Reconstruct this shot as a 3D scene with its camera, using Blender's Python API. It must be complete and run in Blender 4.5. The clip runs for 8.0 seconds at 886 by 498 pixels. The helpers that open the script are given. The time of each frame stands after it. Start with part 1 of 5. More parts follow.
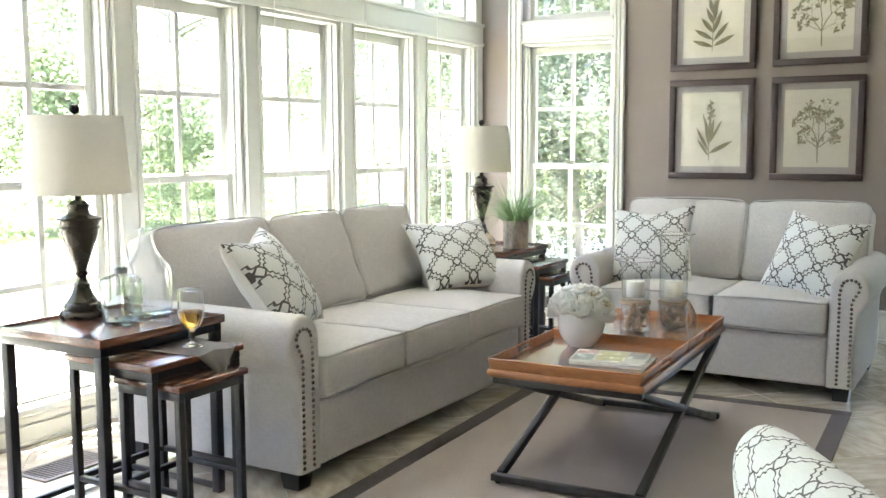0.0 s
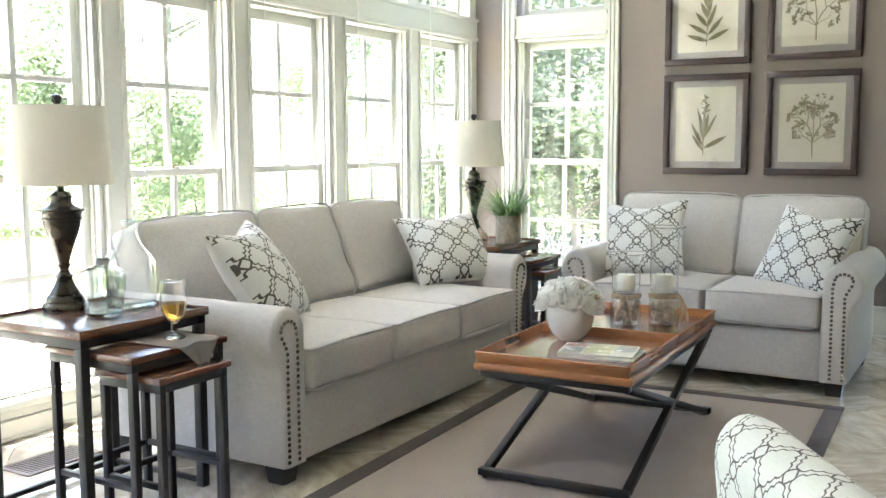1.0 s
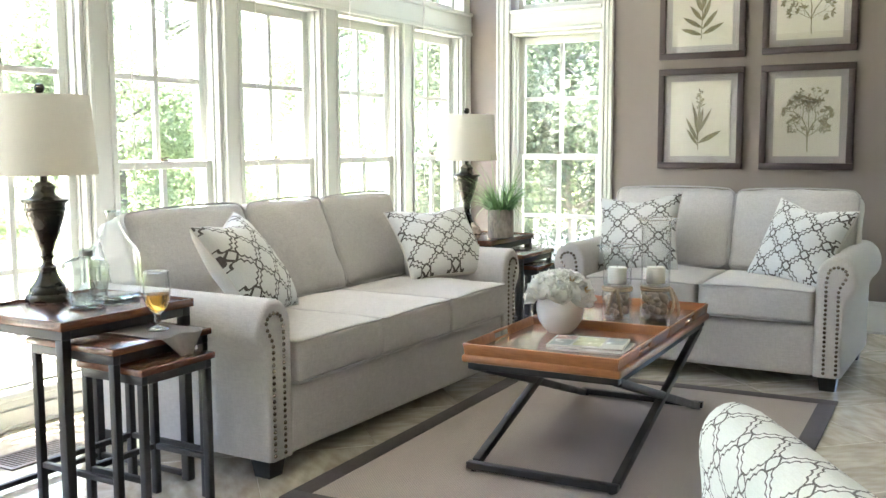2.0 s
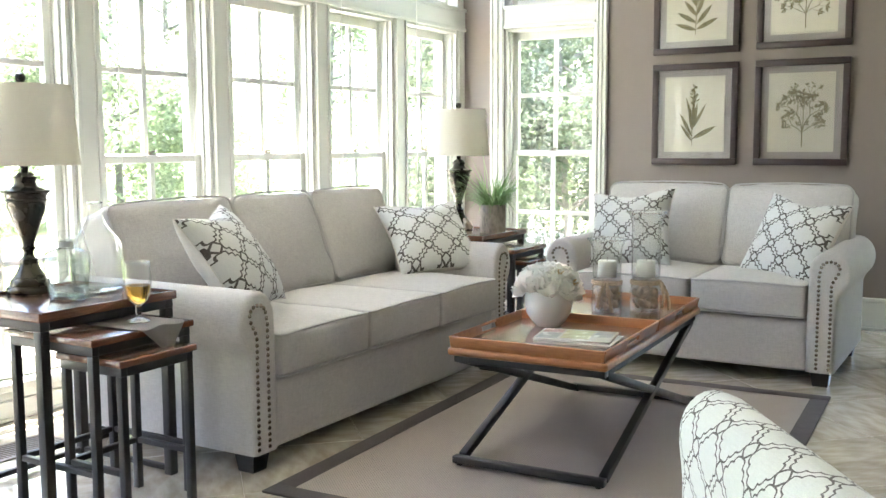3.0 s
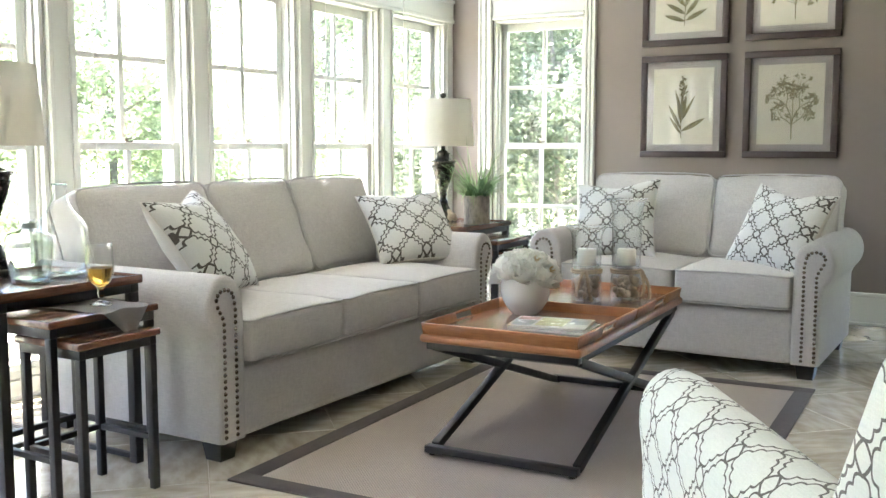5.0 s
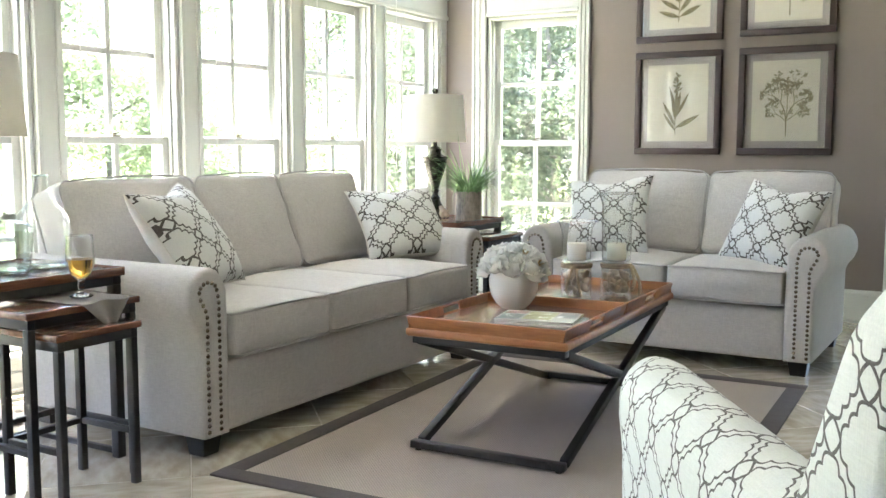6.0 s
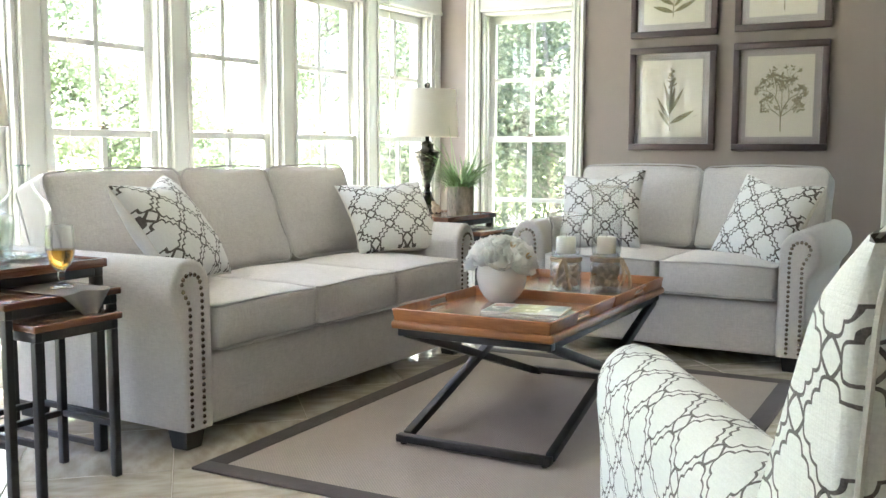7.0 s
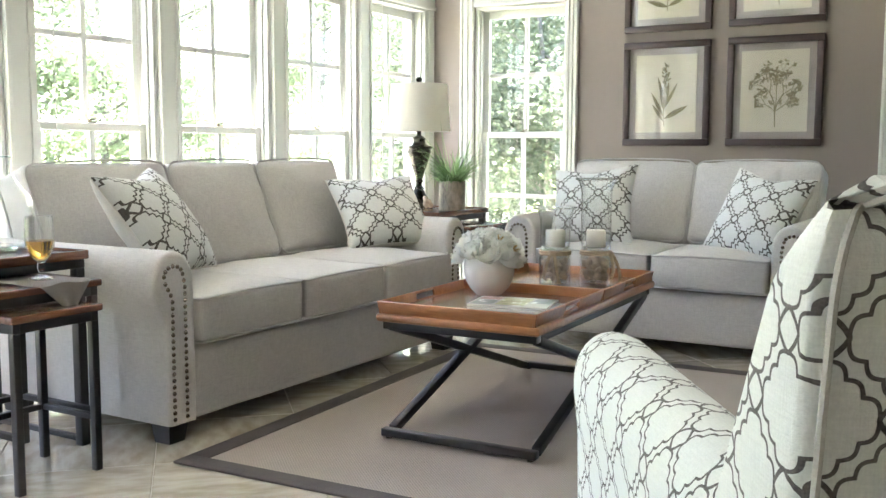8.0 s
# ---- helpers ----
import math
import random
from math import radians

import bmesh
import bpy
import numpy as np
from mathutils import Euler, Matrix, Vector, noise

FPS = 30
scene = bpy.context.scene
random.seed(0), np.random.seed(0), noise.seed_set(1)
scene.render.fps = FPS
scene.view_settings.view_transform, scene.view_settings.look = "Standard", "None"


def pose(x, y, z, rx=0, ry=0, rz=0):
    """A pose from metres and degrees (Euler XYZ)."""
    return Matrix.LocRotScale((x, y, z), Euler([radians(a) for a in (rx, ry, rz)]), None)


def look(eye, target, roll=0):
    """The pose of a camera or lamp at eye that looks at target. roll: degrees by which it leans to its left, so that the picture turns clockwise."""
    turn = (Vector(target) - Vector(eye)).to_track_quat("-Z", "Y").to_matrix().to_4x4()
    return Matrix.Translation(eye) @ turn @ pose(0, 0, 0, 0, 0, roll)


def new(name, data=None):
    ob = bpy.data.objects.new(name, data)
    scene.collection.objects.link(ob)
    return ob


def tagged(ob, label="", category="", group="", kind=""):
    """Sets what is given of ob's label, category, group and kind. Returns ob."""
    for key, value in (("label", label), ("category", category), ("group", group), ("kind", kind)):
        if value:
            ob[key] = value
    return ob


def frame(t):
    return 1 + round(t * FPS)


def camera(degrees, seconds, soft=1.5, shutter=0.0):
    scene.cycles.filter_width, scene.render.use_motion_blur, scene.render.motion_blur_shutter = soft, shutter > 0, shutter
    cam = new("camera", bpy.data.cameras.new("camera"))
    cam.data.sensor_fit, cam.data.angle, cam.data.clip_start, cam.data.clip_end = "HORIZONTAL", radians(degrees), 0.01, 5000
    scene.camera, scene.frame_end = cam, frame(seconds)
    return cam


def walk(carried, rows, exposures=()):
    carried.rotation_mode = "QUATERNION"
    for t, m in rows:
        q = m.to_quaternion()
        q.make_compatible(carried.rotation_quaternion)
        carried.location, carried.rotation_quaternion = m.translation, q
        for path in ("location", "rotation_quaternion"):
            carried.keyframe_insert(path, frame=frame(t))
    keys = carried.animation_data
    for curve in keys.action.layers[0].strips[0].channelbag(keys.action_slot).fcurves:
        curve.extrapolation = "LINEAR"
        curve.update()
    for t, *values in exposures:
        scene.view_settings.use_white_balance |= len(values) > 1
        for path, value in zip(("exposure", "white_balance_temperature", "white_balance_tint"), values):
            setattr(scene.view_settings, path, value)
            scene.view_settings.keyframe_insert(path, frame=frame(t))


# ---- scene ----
cam = camera(48.9, 8.0)
PATH = [
    (0, (3.812, -7.145, 1.352), (2.807, -5.429, 1.137), -0.2),
    (0.5, (3.825, -7.117, 1.333), (2.82, -5.401, 1.118), -0.2),
    (1, (3.841, -7.088, 1.316), (2.835, -5.372, 1.101), -0.2),
    (1.5, (3.851, -7.062, 1.299), (2.846, -5.346, 1.083), -0.2),
    (3, (3.892, -6.974, 1.239), (2.886, -5.259, 1.026), -0.2),
    (3.5, (3.906, -6.946, 1.22), (2.9, -5.231, 1.009), -0.1),
    (4, (3.917, -6.916, 1.201), (2.911, -5.2, 0.991), -0.1),
    (4.5, (3.933, -6.889, 1.186), (2.926, -5.173, 0.975), -0.0),
    (6, (3.971, -6.804, 1.128), (2.964, -5.088, 0.923), 0.1),
    (6.5, (3.988, -6.775, 1.112), (2.98, -5.06, 0.907), 0.2),
    (7, (3.999, -6.747, 1.093), (2.991, -5.031, 0.889), 0.2),
    (7.5, (4.014, -6.72, 1.079), (3.006, -5.005, 0.875), 0.2),
    (8, (4.028, -6.69, 1.061), (3.02, -4.976, 0.857), 0.2),
]
walk(cam, [(t, look(eye, target, roll)) for t, eye, target, roll in PATH], exposures=[(0.0, 4.06, 6380, 10.5), (8.0, 4.06, 6380, 10.5)])

# ---- light ----
SUN_EL, SUN_AZ = 78.0, 258.0   # height over the horizon; direction it comes from, degrees from +y towards +x
world = bpy.data.worlds.new("sky")
scene.world = world
world.use_nodes = True
wn = world.node_tree.nodes
sky = wn.new("ShaderNodeTexSky")
sky.sky_type = "NISHITA"
sky.sun_disc = False
sky.sun_elevation = radians(SUN_EL)
sky.sun_rotation = radians(SUN_AZ)
sky.dust_density = 3.0
wn["Background"].inputs["Strength"].default_value = 0.15
world.node_tree.links.new(sky.outputs[0], wn["Background"].inputs["Color"])

sun_data = bpy.data.lights.new("sun", "SUN")
sun_data.energy, sun_data.angle, sun_data.color = 5.0, radians(0.5), (1.0, 0.95, 0.87)
sun = new("sun", sun_data)
az, el = radians(SUN_AZ), radians(SUN_EL)
sun.matrix_world = look((0, 0, 20), Vector((0, 0, 20)) - Vector((math.sin(az) * math.cos(el), math.cos(az) * math.cos(el), math.sin(el))))

# ---- materials ----


def nodes_of(name):
    m = bpy.data.materials.new(name)
    m.use_nodes = True
    nt = m.node_tree
    return m, nt, nt.nodes["Principled BSDF"]


def tex_noise(nt, scale, detail=4.0, stretch=None, source="Object"):
    co = nt.nodes.new("ShaderNodeTexCoord")
    n = nt.nodes.new("ShaderNodeTexNoise")
    n.inputs["Scale"].default_value = scale
    n.inputs["Detail"].default_value = detail
    out = co.outputs[source]
    if stretch:
        mp = nt.nodes.new("ShaderNodeMapping")
        mp.inputs["Scale"].default_value = stretch
        nt.links.new(out, mp.inputs["Vector"])
        out = mp.outputs[0]
    nt.links.new(out, n.inputs["Vector"])
    return n.outputs["Fac"]


def ramp(nt, fac, c0, c1, p0=0.3, p1=0.7):
    r = nt.nodes.new("ShaderNodeValToRGB")
    r.color_ramp.elements[0].position, r.color_ramp.elements[1].position = p0, p1
    r.color_ramp.elements[0].color, r.color_ramp.elements[1].color = (*c0, 1), (*c1, 1)
    nt.links.new(fac, r.inputs["Fac"])
    return r.outputs["Color"]


def mixcol(nt, fac, a, b, mode="MIX"):
    m = nt.nodes.new("ShaderNodeMix")
    m.data_type, m.blend_type = "RGBA", mode
    for sock, v in ((m.inputs["Factor"], fac), (m.inputs["A"], a), (m.inputs["B"], b)):
        if isinstance(v, (int, float)):
            sock.default_value = v
        elif isinstance(v, tuple):
            sock.default_value = (*v, 1)
        else:
            nt.links.new(v, sock)
    return m.outputs["Result"]


def do_bump(nt, bsdf, height, strength, distance):
    b = nt.nodes.new("ShaderNodeBump")
    b.inputs["Strength"].default_value = strength
    b.inputs["Distance"].default_value = distance
    nt.links.new(height, b.inputs["Height"])
    nt.links.new(b.outputs[0], bsdf.inputs["Normal"])


def calc(nt, op, a, b=0.0):
    n = nt.nodes.new("ShaderNodeMath")
    n.operation = op
    for sock, v in zip(n.inputs, (a, b)):
        if isinstance(v, (int, float)):
            sock.default_value = v
        else:
            nt.links.new(v, sock)
    return n.outputs[0]


def shade(c, k):
    return tuple(min(1.0, x * k) for x in c)


def surface(name, col, rough=0.6, metal=0.0, var=0.12, scale=6.0, fine=150.0, bump=0.15, dist=0.002, stretch=None, spread=0.0):
    """Paint, metal, stone: colour at two scales, roughness that varies and a fine relief."""
    m, nt, b = nodes_of(name)
    big = tex_noise(nt, scale, 5.0, stretch)
    small = tex_noise(nt, fine, 3.0, stretch)
    c = ramp(nt, big, shade(col, 1 - var), shade(col, 1 + var))
    c = mixcol(nt, 0.35, c, ramp(nt, small, shade(col, 1 - var), shade(col, 1 + var)))
    if spread:
        oi = nt.nodes.new("ShaderNodeObjectInfo")
        c = mixcol(nt, 1.0, c, ramp(nt, oi.outputs["Random"], (1 - spread,) * 3, (1.0, 1.0, 1.0), 0.0, 1.0), "MULTIPLY")
    nt.links.new(c, b.inputs["Base Color"])
    nt.links.new(ramp(nt, big, (rough * 0.85,) * 3, (min(1, rough * 1.15),) * 3), b.inputs["Roughness"])
    b.inputs["Metallic"].default_value = metal
    do_bump(nt, b, small, bump, dist)
    return m


def timber(name, dark, light, rough=0.35, along=(3.0, 40.0, 40.0)):
    m, nt, b = nodes_of(name)
    g = tex_noise(nt, 1.6, 6.0, along)
    f = tex_noise(nt, 6.0, 4.0, along)
    c = mixcol(nt, 0.4, ramp(nt, g, dark, light, 0.3, 0.72), ramp(nt, f, dark, light))
    nt.links.new(c, b.inputs["Base Color"])
    nt.links.new(ramp(nt, f, (rough * 0.93,) * 3, (rough * 1.07,) * 3), b.inputs["Roughness"])
    b.inputs["Coat Weight"].default_value = 0.1
    b.inputs["Coat Roughness"].default_value = 0.2
    do_bump(nt, b, f, 0.12, 0.001)
    return m


def cloth_weave(nt):
    a = tex_noise(nt, 1.0, 2.0, (28, 340, 340))
    b = tex_noise(nt, 1.0, 2.0, (340, 28, 340))
    c = tex_noise(nt, 1.0, 2.0, (340, 340, 28))
    return calc(nt, "ADD", calc(nt, "ADD", a, b), c)


def cloth(name, col, rough=0.9, var=0.1, bump=0.5):
    m, nt, b = nodes_of(name)
    w = cloth_weave(nt)
    big = tex_noise(nt, 5.0, 3.0)
    wc = ramp(nt, calc(nt, "DIVIDE", w, 3.0), shade(col, 1 - var), shade(col, 1 + var), 0.38, 0.62)
    c = mixcol(nt, 0.4, wc, ramp(nt, big, shade(col, 0.95), shade(col, 1.05)))
    nt.links.new(c, b.inputs["Base Color"])
    b.inputs["Roughness"].default_value = rough
    b.inputs["Sheen Weight"].default_value = 0.0
    folds = tex_noise(nt, 1.0, 4.0, (9.0, 14.0, 9.0))
    do_bump(nt, b, calc(nt, "ADD", w, calc(nt, "MULTIPLY", folds, 10.0)), bump, 0.0013)
    return m


def shade_cloth(name, col):
    """Thin lamp shade linen that lets part of the light through."""
    m = cloth(name, col, var=0.05, bump=0.25)
    nt = m.node_tree
    b = nt.nodes["Principled BSDF"]
    tl, mx = nt.nodes.new("ShaderNodeBsdfTranslucent"), nt.nodes.new("ShaderNodeMixShader")
    tl.inputs["Color"].default_value = (*col, 1)
    mx.inputs[0].default_value = 0.35
    nt.links.new(b.outputs[0], mx.inputs[1])
    nt.links.new(tl.outputs[0], mx.inputs[2])
    nt.links.new(mx.outputs[0], nt.nodes["Material Output"].inputs["Surface"])
    return m


def trellis(name, ground, line, period, thick, depth):
    """Woven cloth printed with cloud-shaped cells between crossing ribbons, laid out in metres on the UV map."""
    m, nt, b = nodes_of(name)
    uv = nt.nodes.new("ShaderNodeUVMap")
    sep = nt.nodes.new("ShaderNodeSeparateXYZ")
    nt.links.new(uv.outputs[0], sep.inputs[0])
    u, v = calc(nt, "DIVIDE", sep.outputs[0], period), calc(nt, "DIVIDE", sep.outputs[1], period)
    a, d = calc(nt, "ADD", u, v), calc(nt, "SUBTRACT", u, v)
    NODE, LOBE = 0.17, 0.22      # half width of the small diamonds, length of the scallops

    def family(p, q):
        near = calc(nt, "ABSOLUTE", calc(nt, "SUBTRACT", calc(nt, "FRACT", p), 0.5))
        off = calc(nt, "ABSOLUTE", calc(nt, "SUBTRACT", calc(nt, "FRACT", q), 0.5))
        bow = calc(nt, "SQRT", calc(nt, "MAXIMUM", calc(nt, "SUBTRACT", 1.0, calc(nt, "POWER", calc(nt, "DIVIDE", off, NODE), 2.0)), 0.0))
        wave = calc(nt, "ABSOLUTE", calc(nt, "SINE", calc(nt, "MULTIPLY", calc(nt, "MAXIMUM", calc(nt, "SUBTRACT", off, NODE), 0.0), math.pi / LOBE)))
        edge = calc(nt, "SUBTRACT", calc(nt, "ADD", 0.053 + depth, calc(nt, "MULTIPLY", bow, 0.11 - depth)), calc(nt, "MULTIPLY", wave, depth))
        gap = calc(nt, "ABSOLUTE", calc(nt, "SUBTRACT", near, edge))
        slope = calc(nt, "MULTIPLY", calc(nt, "SUBTRACT", 1.0, calc(nt, "MULTIPLY", wave, wave)), 0.5)
        reach = calc(nt, "MULTIPLY", calc(nt, "SQRT", calc(nt, "ADD", slope, 1.0)), thick)
        return calc(nt, "LESS_THAN", gap, reach)

    mask = calc(nt, "MAXIMUM", family(a, d), family(d, a))
    w = cloth_weave(nt)
    wn_ = calc(nt, "DIVIDE", w, 3.0)
    g = ramp(nt, wn_, shade(ground, 0.92), shade(ground, 1.05), 0.38, 0.62)
    l = ramp(nt, wn_, shade(line, 0.7), shade(line, 1.4), 0.38, 0.62)
    nt.links.new(mixcol(nt, mask, g, l), b.inputs["Base Color"])
    b.inputs["Roughness"].default_value = 0.9
    b.inputs["Sheen Weight"].default_value = 0.1
    do_bump(nt, b, calc(nt, "ADD", w, mask), 0.4, 0.0012)
    return m


def clear_glass(name, tint=(1, 1, 1), rough=0.0):
    m, nt, b = nodes_of(name)
    b.inputs["Base Color"].default_value = (*tint, 1)
    b.inputs["Transmission Weight"].default_value = 1.0
    b.inputs["Roughness"].default_value = rough
    b.inputs["IOR"].default_value = 1.45
    return m


def pane_glass(name):
    m, nt, b = nodes_of(name)
    nt.nodes.remove(b)
    tr, gl, fr, mx = (nt.nodes.new(k) for k in ("ShaderNodeBsdfTransparent", "ShaderNodeBsdfGlossy", "ShaderNodeLayerWeight", "ShaderNodeMixShader"))
    gl.inputs["Roughness"].default_value = 0.01
    nt.links.new(calc(nt, "ADD", calc(nt, "MULTIPLY", calc(nt, "POWER", fr.outputs["Facing"], 5.0), 0.5), 0.05), mx.inputs[0])
    nt.links.new(tr.outputs[0], mx.inputs[1])
    nt.links.new(gl.outputs[0], mx.inputs[2])
    nt.links.new(mx.outputs[0], nt.nodes["Material Output"].inputs["Surface"])
    return m


def thin_glass(name, tint, edge, body=0.05):
    """Blown glass with thin walls: clear where it faces, brighter and tinted towards its edges."""
    m, nt, b = nodes_of(name)
    nt.nodes.remove(b)
    tr, gl, fr, mx = (nt.nodes.new(k) for k in ("ShaderNodeBsdfTransparent", "ShaderNodeBsdfGlossy", "ShaderNodeLayerWeight", "ShaderNodeMixShader"))
    gl.inputs["Roughness"].default_value = 0.03
    tr.inputs["Color"].default_value = (*tint, 1)
    nt.links.new(calc(nt, "ADD", calc(nt, "MULTIPLY", calc(nt, "POWER", fr.outputs["Facing"], 3.0), edge), body), mx.inputs[0])
    nt.links.new(tr.outputs[0], mx.inputs[1])
    nt.links.new(gl.outputs[0], mx.inputs[2])
    nt.links.new(mx.outputs[0], nt.nodes["Material Output"].inputs["Surface"])
    return m


def leafy(name, dark, light, glow=0.45, rough=0.5):
    m, nt, b = nodes_of(name)
    geo = nt.nodes.new("ShaderNodeNewGeometry")
    c = ramp(nt, geo.outputs["Random Per Island"], dark, light, 0.0, 1.0)
    nt.links.new(c, b.inputs["Base Color"])
    b.inputs["Roughness"].default_value = rough
    tl, mx = nt.nodes.new("ShaderNodeBsdfTranslucent"), nt.nodes.new("ShaderNodeMixShader")
    nt.links.new(c, tl.inputs["Color"])
    mx.inputs[0].default_value = glow
    nt.links.new(b.outputs[0], mx.inputs[1])
    nt.links.new(tl.outputs[0], mx.inputs[2])
    nt.links.new(mx.outputs[0], nt.nodes["Material Output"].inputs["Surface"])
    return m


def travertine(name):
    m, nt, b = nodes_of(name)
    big = tex_noise(nt, 2.2, 8.0, (1.0, 2.2, 1.0), "Object")
    vein = tex_noise(nt, 7.0, 8.0, (1.0, 3.0, 1.0))
    c = ramp(nt, big, (0.52, 0.47, 0.375), (0.77, 0.72, 0.63), 0.36, 0.64)
    c = mixcol(nt, 0.35, c, ramp(nt, vein, (0.41, 0.35, 0.255), (0.82, 0.775, 0.69), 0.38, 0.6))
    oi = nt.nodes.new("ShaderNodeObjectInfo")
    c = mixcol(nt, 1.0, c, ramp(nt, oi.outputs["Random"], (0.86, 0.845, 0.82), (1, 1, 1), 0, 1), "MULTIPLY")
    nt.links.new(c, b.inputs["Base Color"])
    nt.links.new(ramp(nt, vein, (0.05,) * 3, (0.13,) * 3), b.inputs["Roughness"])
    b.inputs["IOR"].default_value = 1.55
    b.inputs["Coat Weight"].default_value = 0.7
    b.inputs["Coat Roughness"].default_value = 0.04
    b.inputs["Coat IOR"].default_value = 1.6
    do_bump(nt, b, vein, 0.05, 0.001)
    return m


def sisal(name, dark, light, cell):
    m, nt, b = nodes_of(name)
    co = nt.nodes.new("ShaderNodeTexCoord")
    hs = []
    for turn in (45, -45):
        mp = nt.nodes.new("ShaderNodeMapping")
        mp.inputs["Rotation"].default_value = (0, 0, radians(turn))
        wv = nt.nodes.new("ShaderNodeTexWave")
        wv.inputs["Scale"].default_value = 1 / cell
        wv.inputs["Distortion"].default_value = 1.5
        nt.links.new(co.outputs["Object"], mp.inputs["Vector"])
        nt.links.new(mp.outputs[0], wv.inputs["Vector"])
        hs.append(wv.outputs["Fac"])
    h = calc(nt, "MULTIPLY", hs[0], hs[1])
    big = tex_noise(nt, 3.0, 5.0)
    c = mixcol(nt, 0.4, ramp(nt, h, shade(dark, 1.2), light, 0.0, 0.8), ramp(nt, big, shade(dark, 1.2), light, 0.2, 0.8))
    nt.links.new(c, b.inputs["Base Color"])
    b.inputs["Roughness"].default_value = 0.95
    do_bump(nt, b, h, 0.7, 0.003)
    return m


